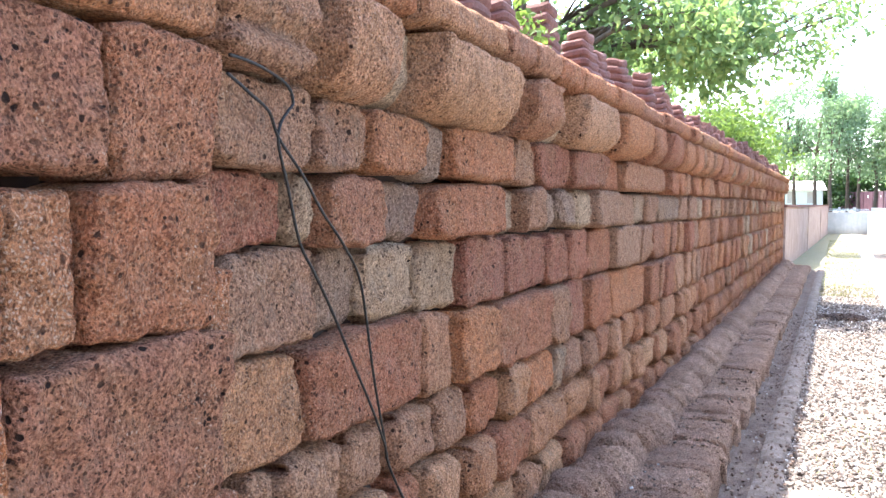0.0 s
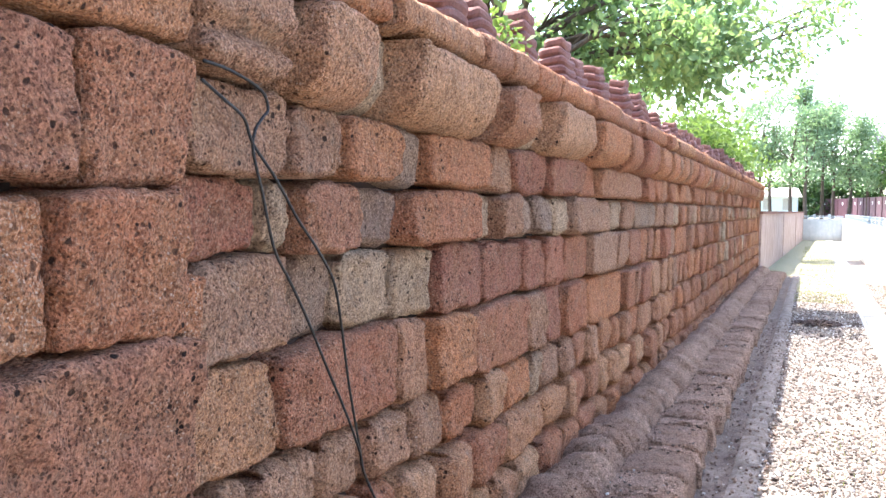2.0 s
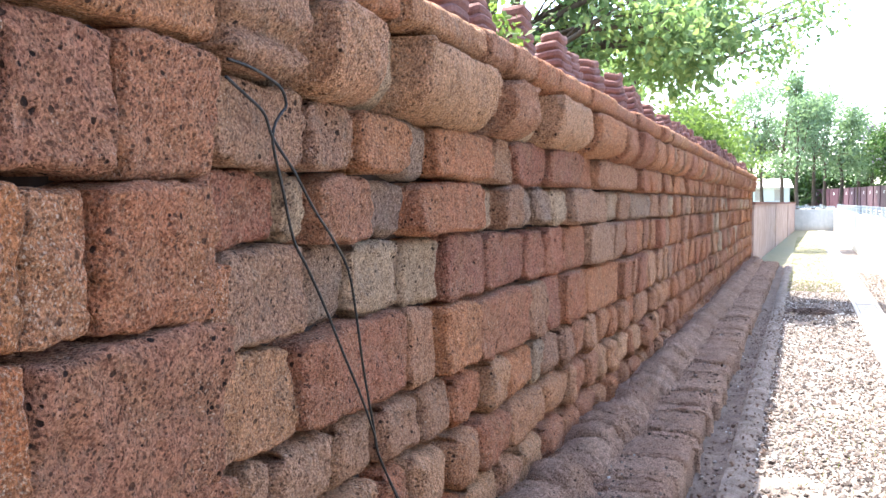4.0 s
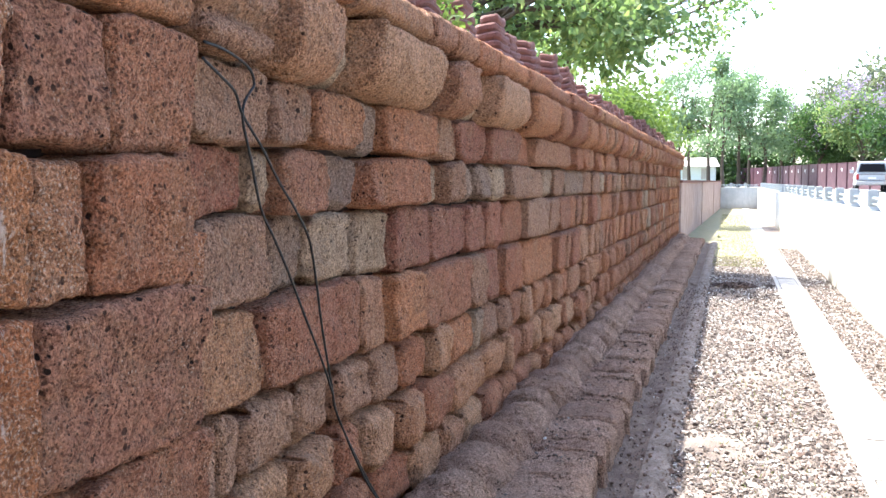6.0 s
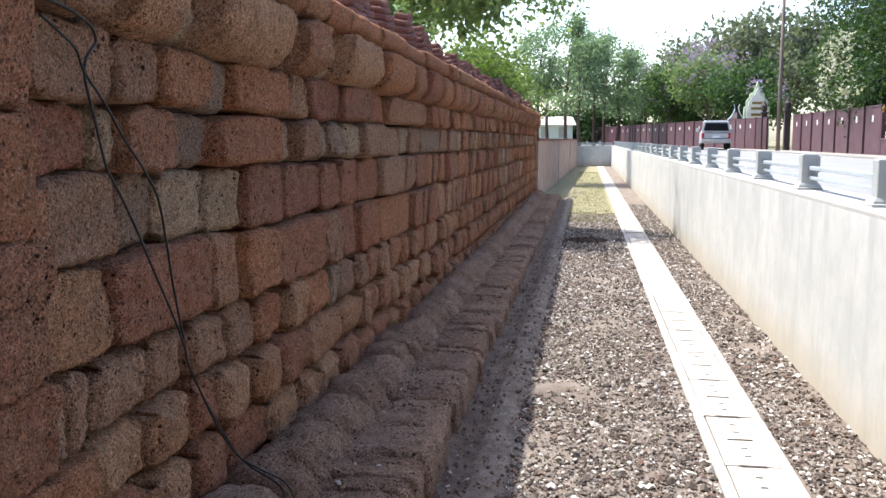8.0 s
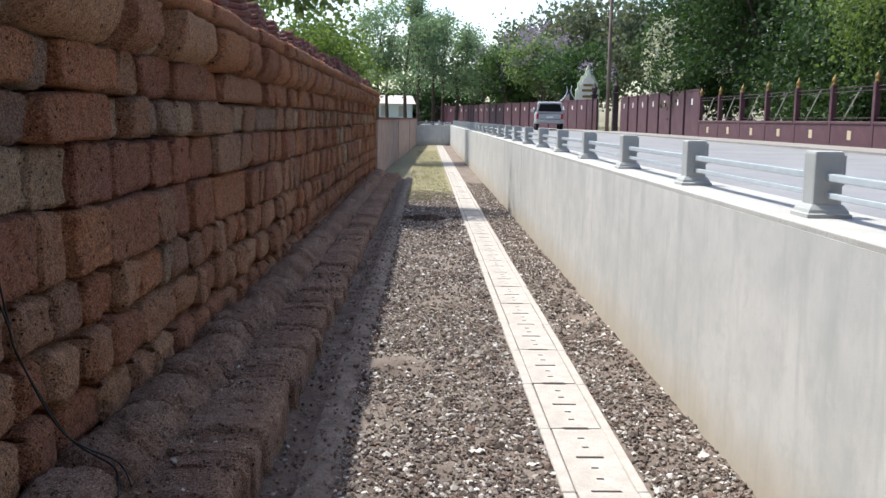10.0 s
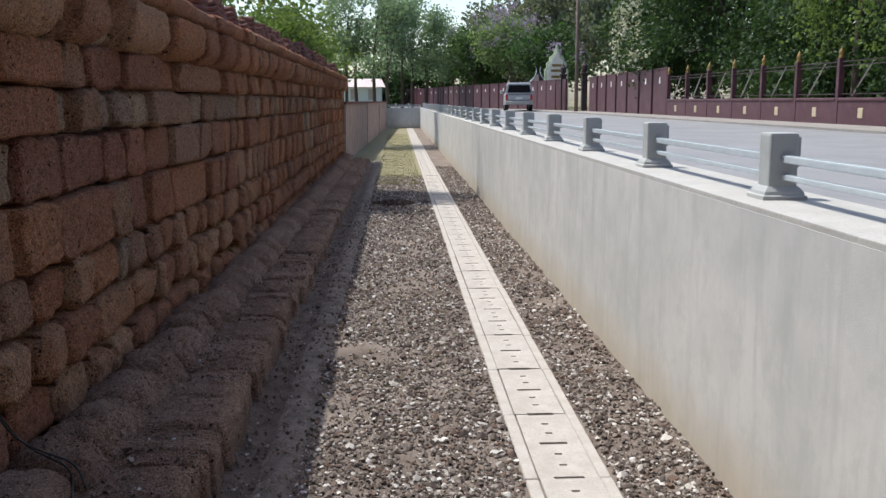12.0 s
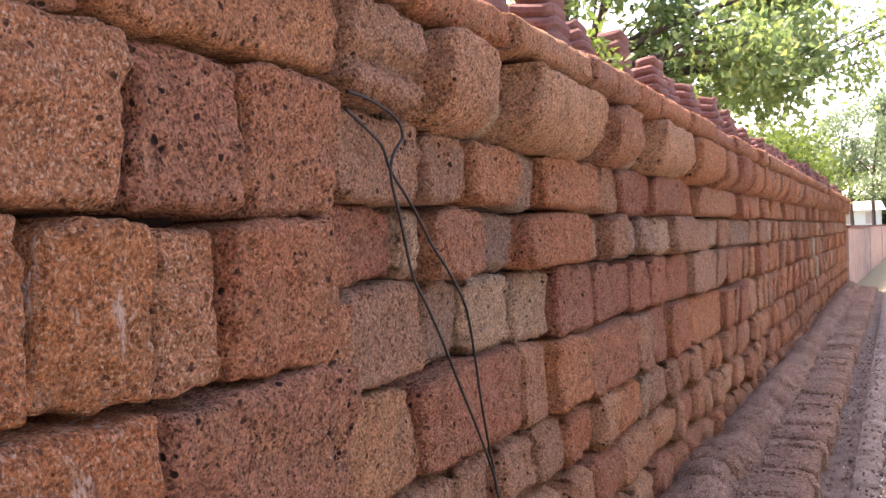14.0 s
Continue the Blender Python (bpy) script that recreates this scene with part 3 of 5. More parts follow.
for mt, chunks in rest.items():
    tagged(raw("stone_blocks_beyond", *join_data(chunks), mt, core, smooth=True), kind="stuff")
# the wall's end and its flat top bed
part("end_face", boxes((-2.45, -1.72, WALL_END - 0.05, WALL_END + 0.12, -0.1, 2.40), (-2.45, -1.62, WALL_END - 0.05, WALL_END + 0.10, 2.40, 2.88), bev=0.02), M_RED_FAR, core)
part("top_bed", boxes((-2.45, -1.78, -8, WALL_END, 2.70, 2.90)), M_RED_FAR, core)


# foot of the wall: a rounded moulding course and a step in front of it
def foot_sag(y):
    return -0.12 * (1 - math.exp(-max(0.0, y - 4.0) / 8.0))


foot = part("wall_foot", boxes((-1.86, -1.5, -6, WALL_END, -0.1, 0.16), (-1.55, -1.0, -6, WALL_END, -0.1, 0.04)), M_CORE)
tagged(foot, "dark mossy laterite moulding and step along the wall foot", "wall base", kind="structure")


def moulding_stone(y0, y1, r, xc, zc, seed, n=16, m=22):
    """A drum-like stone lying along the wall."""
    off = Vector((seed % 53, seed % 47, seed % 41))
    verts, faces = [], []
    for i in range(n + 1):
        U = math.sin(math.pi / 2 * (2 * i / n - 1))
        y = (y0 + y1) / 2 + (y1 - y0) / 2 * U
        rr = r * (1 - 0.34 * abs(U) ** 5)
        for j in range(m + 1):
            w = math.radians(-35 + 205 * j / m)
            q = Vector((math.cos(w), y * 3, math.sin(w)))
            k = rr * (1 + 0.17 * noise.noise(q * 1.2 + off) + 0.09 * noise.noise(q * 3.7 + off) + 0.07 * noise.noise(q * 9 - off))
            verts.append((xc + k * 1.05 * math.cos(w), y, zc + k * math.sin(w)))
    for i in range(n):
        for j in range(m):
            a = i * (m + 1) + j
            faces.append((a, a + 1, a + m + 2, a + m + 1))
    faces.append(tuple(range(m + 1)))
    faces.append(tuple(range(n * (m + 1), (n + 1) * (m + 1)))[::-1])
    return verts, faces


def step_stone(y0, y1, seed, n=16):
    off = Vector((seed % 59, seed % 43, seed % 37))
    rg = random.Random(seed)
    xe = -0.87 + rg.uniform(-0.035, 0.03)
    zt = 0.265 + rg.uniform(-0.02, 0.02)
    prof = [(-1.42, zt - 0.03), (-1.3, zt), (-1.22, zt + 0.004), (-1.15, zt + 0.008), (-1.08, zt + 0.008), (-1.02, zt + 0.006), (xe - 0.07, zt), (xe - 0.02, zt - 0.018), (xe, zt - 0.06), (xe - 0.005, zt - 0.16), (xe + 0.015, -0.06)]
    verts, faces = [], []
    m = len(prof)
    for i in range(n + 1):
        U = math.sin(math.pi / 2 * (2 * i / n - 1))
        y = (y0 + y1) / 2 + (y1 - y0) / 2 * U
        drop = 0.035 * max(0.0, (abs(U) - 0.88) / 0.12) ** 2
        for x, z in prof:
            q = Vector((x, y, z))
            verts.append((x - drop + 0.02 * noise.noise(q * 9 + off), y + 0.014 * noise.noise(q * 6 - off), z - drop + foot_sag(y) + 0.020 * noise.noise(q * 7 + off * 2) + 0.020 * noise.noise(q * 19 + off) + 0.008 * noise.noise(q * 47 - off)))
    for i in range(n):
        for j in range(m - 1):
            a = i * m + j
            faces.append((a, a + m, a + m + 1, a + 1))
    faces.append(tuple(range(m)))
    faces.append(tuple(range(n * m, (n + 1) * m))[::-1])
    return verts, faces


rg = random.Random(77)
far_foot = []
y = -4.0
k = 0
while y < WALL_END - 0.2:
    w = rg.uniform(0.28, 0.70)
    data = moulding_stone(y + 0.010, y + w - 0.010, rg.uniform(0.215, 0.25), -1.57 + rg.uniform(-0.02, 0.02), 0.20 + foot_sag(y) + rg.uniform(-0.012, 0.012), 300 + k)
    if y < 15:
        raw("moulding_stone", *data, M_DARK, foot, smooth=True)
    else:
        far_foot.append(data)
    y += w
    k += 1
y = -4.0
while y < WALL_END - 0.2:
    w = rg.choice((0.17, 0.24, 0.3, 0.4, 0.5)) * rg.uniform(0.85, 1.15)
    data = step_stone(y + 0.011, y + w - 0.011, 700 + k)
    if y < 15:
        raw("step_stone", *data, M_DARK, foot, smooth=True)
    else:
        far_foot.append(data)
    y += w
    k += 1
tagged(raw("foot_stones_beyond", *join_data(far_foot), M_DARK_FAR, foot, smooth=True), kind="stuff")


def strip(name, x0, x1, zf, material, label, category, y0=-6, y1=WALL_END, nx=14, ny=900):
    verts, faces = [], []
    for j in range(ny + 1):
        yy = y0 + (y1 - y0) * j / ny
        for i in range(nx + 1):
            u = i / nx
            xx = x0 + (x1 - x0) * u + 0.05 * noise.noise((0, yy * 1.3, u * 2)) * (u > 0.5)
            verts.append((xx, yy, -0.05 * (i == nx) - 0.02 * (i == nx - 1) + zf(u) + 0.022 * noise.noise((xx * 5, yy * 5, 2)) + 0.014 * noise.noise((xx * 19, yy * 19, 5))))
    for j in range(ny):
        for i in range(nx):
            a = j * (nx + 1) + i
            faces.append((a, a + 1, a + nx + 2, a + nx + 1))
    return tagged(raw(name, verts, faces, material, smooth=True), label, category, kind="structure")


strip("gutter_trim", -0.94, -0.60, lambda u: 0.012 - 0.03 * math.sin(math.pi * u), M_MUD, "damp dark earthen gutter along the step", "gutter", nx=10)
strip("mortar_trim", -0.66, -0.42, lambda u: 0.055 * math.sin(math.pi * min(1.0, 0.08 + u)) ** 0.5 - 0.005, M_MORTAR, "crumbling pale mortar lip beside the gravel", "mortar edging", nx=10)

# ---------------------------------------------------------------- render wall beyond, cross wall, parapet
far_wall = base_of("wall_north", -1.65, 32.5, 0, "low pinkish rendered wall with a brick coping", "wall", kind="structure")
fx = lambda y: -1.66 + (y - 32.4) * (0.93 / 41.0)


def slanted(y0, y1, x_in, x_out, z0, z1):
    """A box that follows the rendered wall's line."""
    bm = bmesh.new()
    vs = [bm.verts.new((fx(yy) + dx, yy, zz)) for yy in (y0, y1) for dx in (x_out, x_in) for zz in (z0, z1)]
    for q in ((0, 1, 3, 2), (4, 6, 7, 5), (0, 4, 5, 1), (2, 3, 7, 6), (1, 5, 7, 3), (0, 2, 6, 4)):
        bm.faces.new([vs[i] for i in q])
    return bm


def wall_part(name, bm, mat, label=""):
    ob = part(name, bm, mat, far_wall, label)
    ob.matrix_parent_inverse = Matrix.Translation((-far_wall.location.x, -far_wall.location.y, 0))
    return ob


for a, b in ((32.45, 46.0), (46.3, 60.0), (60.3, 73.5)):
    wall_part("rendered_panel", slanted(a, b, 0.0, -0.35, -0.1, 1.98), M_RENDER)
    wall_part("coping", slanted(a - 0.1, b + 0.1, 0.05, -0.4, 1.98, 2.07), M_TERRA, "weathered brick coping")
    wall_part("pier", slanted(b - 0.02, b + 0.32, 0.03, -0.38, -0.1, 2.02), M_RENDER)

retaining = part("wall_east", boxes((1.89, 2.34, -8, 5.249, -0.2, 1.53), (1.891, 2.34, 5.251, 17.69, -0.2, 1.53), (1.89, 2.34, 17.71, 30.2, -0.2, 1.53),
                                    (1.89, 2.34, 30.22, 45, -0.2, 1.53), (1.89, 2.34, 45.02, END_Y + 0.3, -0.2, 1.53)), M_CONC)
tagged(retaining, "smooth pale grey cast concrete retaining wall", "retaining wall", kind="structure")
part("cap", boxes((1.893, 2.46, -8, END_Y + 0.3, 1.526, 1.560), bev=0.006), M_CAP, retaining, "bright pale concrete cap")
cross = part("wall_cross", boxes((-1.2, 1.88, END_Y, END_Y + 0.4, -0.2, 1.53)), M_CONC)
tagged(cross, "pale concrete cross wall closing the trench", "retaining wall", kind="structure")
part("cap", boxes((-1.3, 1.87, END_Y - 0.02, END_Y + 0.5, 1.532, 1.565), bev=0.006), M_CAP, cross)


# added out of view: keeps southern sky light and bounce off the stones' near sides
south = part("south_light_block", boxes((-16, 20, -8.6, -8.05, -0.2, 13.0)), M_MAROON)
tagged(south, "unseen dark maroon wall added behind to block light from the south", "wall", kind="structure")

# ---------------------------------------------------------------- guard rail
def guard_post(x, y, z):
    ob = base_of("guard_post", x, y, z, "low grey cast concrete guard post with flared base", "guard post", "guard posts along the retaining wall")
    prof = [(0.118, 0.0), (0.118, 0.022), (0.108, 0.028), (0.103, 0.045), (0.090, 0.062), (0.081, 0.072)]
    bm = bmesh.new()
    rings = []
    for r, h in prof:
        rings.append([bm.verts.new((sx * r, sy * r, h)) for sx, sy in ((-1, -1), (1, -1), (1, 1), (-1, 1))])
    for a, b in zip(rings, rings[1:]):
        for i in range(4):
            bm.faces.new((a[i], a[(i + 1) % 4], b[(i + 1) % 4], b[i]))
    bm.faces.new(rings[0][::-1])
    bm.faces.new(rings[-1])
    part("base", bm, M_POST, ob)
    part("shaft", box(bmesh.new(), -0.078, 0.078, -0.078, 0.078, 0.055, 0.352, 0.016, 2), M_POST, ob)
    part("shoulder", box(bmesh.new(), 0.02, 0.098, -0.06, 0.06, 0.17, 0.335, 0.008, 1), M_POST, ob)
    for h in (0.215, 0.085 + 0.035):
        bm = lathe([(0.029, -0.09), (0.029, 0.09)], 12)
        bmesh.ops.rotate(bm, verts=bm.verts, cent=(0, 0, 0), matrix=Matrix.Rotation(radians(90), 3, "X"))
        bmesh.ops.translate(bm, verts=bm.verts, vec=(0.01, 0, h))
        part("socket", bm, M_POST, ob)
    return ob


POST_Y0, PITCH, POST_X, CAP_Z = 4.13, 2.47, 2.15, 1.558
first = guard_post(POST_X, POST_Y0 - 2 * PITCH, CAP_Z)
rail_ys = [POST_Y0 + PITCH * i for i in range(-2, 29) if POST_Y0 + PITCH * i < END_Y + 0.3]
for yy in rail_ys[1:]:
    copy_thing(first, pose(POST_X, yy, CAP_Z))
for h, r in ((0.215, 0.024), (0.12, 0.018)):
    for a, b in zip(rail_ys, rail_ys[1:]):
        bm = box(bmesh.new(), POST_X + 0.01 - r, POST_X + 0.01 + r, a + 0.06, b - 0.06, CAP_Z + h - r * 0.85, CAP_Z + h + r * 0.85, r * 0.3, 2)
        tagged(part("guard_rail", bm, M_RAIL), "grey painted square tube fixed between two guard posts", "guard rail", "guard rails along the retaining wall")
for h in (0.215, 0.12):
    bm = boxes((-1.2, 1.95, END_Y + 0.18, END_Y + 0.225, CAP_Z + h - 0.02, CAP_Z + h + 0.02), bev=0.008)
    tagged(part("guard_rail", bm, M_RAIL), "pale painted pipe along the cross wall", "guard rail", "guard rails along the cross wall")
for xx in (-1.0, 0.0, 1.0):
    copy_thing(first, pose(xx, END_Y + 0.2, CAP_Z))

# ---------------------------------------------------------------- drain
# channel in the near-black core colour, painted shade below the cover slots
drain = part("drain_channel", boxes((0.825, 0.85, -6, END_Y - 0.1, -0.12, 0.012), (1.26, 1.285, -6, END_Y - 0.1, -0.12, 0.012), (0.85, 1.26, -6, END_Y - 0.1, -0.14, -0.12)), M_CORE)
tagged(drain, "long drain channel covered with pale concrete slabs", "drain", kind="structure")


def plate_with_holes(xs, ys, holes, z0, z1):
    """A slab cut on a grid; the cells named in holes stay open."""
    bm = bmesh.new()
    full = {(i, j) for i in range(len(xs) - 1) for j in range(len(ys) - 1)} - set(holes)
    lo = {(i, j): bm.verts.new((xs[i], ys[j], z0)) for i in range(len(xs)) for j in range(len(ys))}
    hi = {(i, j): bm.verts.new((xs[i], ys[j], z1)) for i in range(len(xs)) for j in range(len(ys))}
    for i, j in full:
        c = [(i, j), (i + 1, j), (i + 1, j + 1), (i, j + 1)]
        bm.faces.new([hi[q] for q in c])
        for (a, b), nb in zip(zip(c, c[1:] + c[:1]), ((i, j - 1), (i + 1, j), (i, j + 1), (i - 1, j))):
            if nb not in full:
                bm.faces.new((lo[a], lo[b], hi[b], hi[a]))
    for v in [v for v in bm.verts if not v.link_faces]:
        bm.verts.remove(v)
    return bm


SLAB = 1.08
cover_bm = plate_with_holes([-0.165, -0.085, -0.022, 0.022, 0.085, 0.165],
                            [-0.533, -0.518, -0.36, -0.335, -0.19, -0.165, -0.018, 0.018, 0.165, 0.19, 0.335, 0.36, 0.518, 0.533],
                            [(1, 0), (2, 0), (3, 0), (2, 2), (2, 4), (1, 6), (2, 6), (3, 6), (2, 8), (2, 10), (1, 12), (2, 12), (3, 12)], -0.05, 0.022)
cover_me = None
kerb_me = {}
k = 0
yy = 4.10 - 9 * SLAB + SLAB / 2
rg = random.Random(5)
while yy < END_Y - 0.6:
    if cover_me is None:
        ob = part("drain_cover", cover_bm, M_DRAIN, drain)
        cover_me = ob.data
    else:
        ob = new("drain_cover", cover_me)
        ob.parent = drain
    ob.location = (1.053 + rg.uniform(-0.004, 0.004), yy, rg.uniform(-0.003, 0.003))
    ob.rotation_euler = (rg.uniform(-0.003, 0.003), rg.uniform(-0.006, 0.006), rg.uniform(-0.006, 0.006))
    for side, (xa, xb) in enumerate(((-0.037, 0.037), (-0.033, 0.033))):
        if side not in kerb_me:
            kb = part("drain_kerb", box(bmesh.new(), xa, xb, -SLAB / 2 + 0.003, SLAB / 2 - 0.003, -0.1, 0.018, 0.006, 1), M_DRAIN, drain)
            kerb_me[side] = kb.data
        else:
            kb = new("drain_kerb", kerb_me[side])
            kb.parent = drain
        kb.location = ((0.846, 1.26)[side] + rg.uniform(-0.003, 0.003), yy, rg.uniform(-0.003, 0.002))
    yy += SLAB


# ---------------------------------------------------------------- loose gravel
def scatter(name, spots, sizes, material, seed, label, category, squash=0.95):
    """Many small stones in one mesh: a dented octahedron ball each."""
    rs = np.random.RandomState(seed)
    t = np.array([(1, 0, 0), (-1, 0, 0), (0, 1, 0), (0, -1, 0), (0, 0, 1), (0, 0, -1), (.62, .62, .4), (-.62, .62, .4), (-.62, -.62, .4), (.62, -.62, .4)], float)
    f = np.array([(0, 6, 4), (6, 2, 4), (2, 7, 4), (7, 1, 4), (1, 8, 4), (8, 3, 4), (3, 9, 4), (9, 0, 4), (0, 2, 6), (2, 1, 7), (1, 3, 8), (3, 0, 9), (2, 0, 5), (1, 2, 5), (3, 1, 5), (0, 3, 5)])
    n = len(spots)
    a = rs.uniform(0, 2 * np.pi, n)
    v = t[None] * (1 + rs.uniform(-0.35, 0.25, (n, len(t), 1))) * np.stack([sizes, sizes * rs.uniform(0.5, 1.0, n), sizes * squash * rs.uniform(0.5, 1.1, n)], 1)[:, None]
    tilt = rs.uniform(-0.5, 0.5, n)
    ct, st = np.cos(tilt)[:, None], np.sin(tilt)[:, None]
    v = np.stack([v[..., 0] * ct - v[..., 2] * st, v[..., 1], v[..., 0] * st + v[..., 2] * ct], -1)
    c, s = np.cos(a)[:, None], np.sin(a)[:, None]
    v = np.stack([v[..., 0] * c - v[..., 1] * s, v[..., 0] * s + v[..., 1] * c, v[..., 2]], -1) + spots[:, None]
    faces = (f[None] + (np.arange(n) * len(t))[:, None, None]).reshape(-1, 3)
    me = bpy.data.meshes.new(name)
    me.from_pydata(v.reshape(-1, 3).tolist(), [], faces.tolist())
    me.update()
    ob = link(name, me, material)
    return tagged(ob, label, category, kind="stuff")


def pebble_mat(name, tones):
    m, n, l, b = shader(name, 0.9)
    col = ramp(m, rand_of(m, True), tones)
    col = mixc(m, calc(m, "MULTIPLY", noise_tex(m, coords(m), 80, 3, 0.7), 0.5), col, mixc(m, 1.0, col, (0.6, 0.55, 0.5), "MULTIPLY"))
    l.new(col, b.inputs["Base Color"])
    return m


M_PEB = pebble_mat("pebbles", [(0.0, (0.05, 0.038, 0.032)), (0.3, (0.13, 0.105, 0.088)), (0.52, (0.26, 0.225, 0.195)), (0.70, (0.15, 0.095, 0.07)), (0.84, (0.38, 0.35, 0.31)), (0.94, (0.64, 0.62, 0.57)), (1.0, (0.76, 0.74, 0.70))])
M_CRUMB = pebble_mat("crumbs", [(0.0, (0.10, 0.065, 0.048)), (0.5, (0.19, 0.13, 0.10)), (0.9, (0.26, 0.19, 0.15)), (1.0, (0.5, 0.46, 0.40))])
rs = np.random.RandomState(11)


def spread(n, x0, x1, y0, y1, bias=1.0):
    xs = rs.uniform(x0, x1, n)
    ys = y0 + (y1 - y0) * rs.uniform(0, 1, n) ** bias
    keep = np.array([noise.noise((x * 1.4, y * 1.1, 7)) + 0.6 * noise.noise((x * 4, y * 3.2, 9)) + rs.uniform(-0.05, 0.8) > 0 for x, y in zip(xs, ys)])
    xs, ys = xs[keep], ys[keep]
    zs = np.array([0.018 * (noise.noise((x * 2.3, y * 2.3, 0)) + 0.5 * noise.noise((x * 7, y * 7, 3))) for x, y in zip(xs, ys)])
    return np.stack([xs, ys, zs + 0.007], 1)


sp = np.concatenate([spread(46000, -0.46, 0.80, 2.4, 26, 1.7), spread(24000, 1.31, 1.88, 2.4, 30, 1.6)])
scatter("gravel", sp, 0.0055 + 0.017 * rs.uniform(0, 1, len(sp)) ** 2.4, M_PEB, 3, "loose mixed grey and brown gravel on soil", "gravel")
sp = np.concatenate([spread(1900, -0.46, 0.80, 2.4, 22, 1.4), spread(1000, 1.31, 1.88, 2.4, 24, 1.4), spread(420, 1.68, 1.88, 3, 30, 1.0)])
scatter("gravel_stones", sp, 0.018 + 0.024 * rs.uniform(0, 1, len(sp)) ** 2, M_PEB, 4, "larger pale broken stones among the gravel", "gravel")
sp = spread(1300, -1.35, -0.5, 2.5, 18, 1.4)
sp[:, 2] = np.where(sp[:, 0] < -0.9, 0.27 - 0.12 * (1 - np.exp(-np.maximum(0, sp[:, 1] - 4) / 8)), 0.02)
scatter("chips", sp, 0.004 + 0.012 * rs.uniform(0, 1, len(sp)) ** 3, M_PEB, 6, "small stone chips scattered on the step", "stone chips")


sp = np.stack([rs.uniform(-1.38, -0.38, 5200), 2.2 + 17 * rs.uniform(0, 1, 5200) ** 1.6, np.zeros(5200)], 1)
sag_y = -0.12 * (1 - np.exp(-np.maximum(0, sp[:, 1] - 4) / 8))
on_step = sp[:, 0] < -0.93
sp[:, 2] = np.where(on_step, 0.268 + sag_y, np.where(sp[:, 0] < -0.63, 0.0, 0.055))
pick = np.where(on_step, rs.uniform(0, 1, 5200) < 0.45, np.abs(sp[:, 0] + 0.88) > 0.04)
sp = sp[pick]
scatter("soil_crumbs", sp, 0.005 + 0.017 * rs.uniform(0, 1, len(sp)) ** 3, M_CRUMB, 8, "dark soil crumbs and laterite grit along the wall foot", "soil crumbs")


# near-black flecks that darken the gravel where the tree's shadow falls
ang, rad = rs.uniform(0, 2 * np.pi, 420), rs.uniform(0, 1, 420) ** 0.6
sp = np.stack([0.02 + 0.42 * rad * np.cos(ang), 18.6 + 0.55 * rad * np.sin(ang), 0.02 + 0.05 * (1 - rad)], 1)
scatter("shade_flecks", sp, rs.uniform(0.02, 0.05, 420), M_CORE, 15, "low heap of dark flecks standing in for tree shade on gravel", "leaf litter", 0.4)


def blades(name, spots, height, material, label):
    rs2 = np.random.RandomState(21)
    n = len(spots)
    a = rs2.uniform(0, 2 * np.pi, n)
    lean = rs2.uniform(-0.6, 0.6, (n, 2)) * height
    hh = height * rs2.uniform(0.4, 1.0, n)
    w = 0.006
    p0 = spots + np.stack([w * np.cos(a), w * np.sin(a), 0 * a], 1)
    p1 = spots - np.stack([w * np.cos(a), w * np.sin(a), 0 * a], 1)
    p2 = spots + np.stack([lean[:, 0], lean[:, 1], hh], 1)
    v = np.stack([p0, p1, p2], 1).reshape(-1, 3)
    me = bpy.data.meshes.new(name)
    me.from_pydata(v.tolist(), [], np.arange(3 * n).reshape(-1, 3).tolist())
    return tagged(link(name, me, material), label, "grass", kind="stuff")


blades("grass", np.concatenate([spread(9000, -0.5, 0.72, 23, 60, 1.4), spread(250, -0.3, 0.6, 5, 10)]), 0.05, L_GRASS, "short sparse dry green grass")


# ---------------------------------------------------------------- trees
def leaf_mesh(name, spots, size, material, parent, seed, droop=0.3, label="", long=1.3):
    rs2 = np.random.RandomState(seed)
    n = len(spots)
    d = rs2.normal(size=(n, 3))
    d[:, 2] -= droop
    d /= np.linalg.norm(d, axis=1)[:, None]
    e = np.cross(d, rs2.normal(size=(n, 3)))
    e /= np.linalg.norm(e, axis=1)[:, None] + 1e-9
    s = (size * rs2.uniform(0.6, 1.25, n))[:, None]
    nn = np.cross(d, e)
    v = np.stack([spots, spots + s * (0.5 * long * d * 0.9 + 0.42 * e + 0.1 * nn), spots + s * long * d, spots + s * (0.5 * long * d * 0.9 - 0.42 * e + 0.1 * nn)], 1)
    me = bpy.data.meshes.new(name)
    me.from_pydata(v.reshape(-1, 3).tolist(), [], np.arange(4 * n).reshape(-1, 4).tolist())
    return link(name, me, material, parent, label)


def crown_spots(blobs, n, seed, shell=0.55, clump=0.35, per=14):
    """Leaf places: little sprays set about in several uneven lobes."""
    rs2 = np.random.RandomState(seed)
    vol = np.array([b[3] * b[4] * b[5] for b in blobs]) ** 0.7
    k = max(1, n // per)
    pick = rs2.choice(len(blobs), k, p=vol / vol.sum())
    d = rs2.normal(size=(k, 3))
    d /= np.linalg.norm(d, axis=1)[:, None]
    r = shell + (1 - shell) * rs2.uniform(0, 1, k) ** 0.6
    r *= 1 + 0.22 * rs2.normal(size=k)
    bl = np.array(blobs, float)[pick]
    c = bl[:, :3] + d * r[:, None] * bl[:, 3:6]
    c = np.repeat(c, per, 0)
    return c + rs2.normal(size=c.shape) * clump


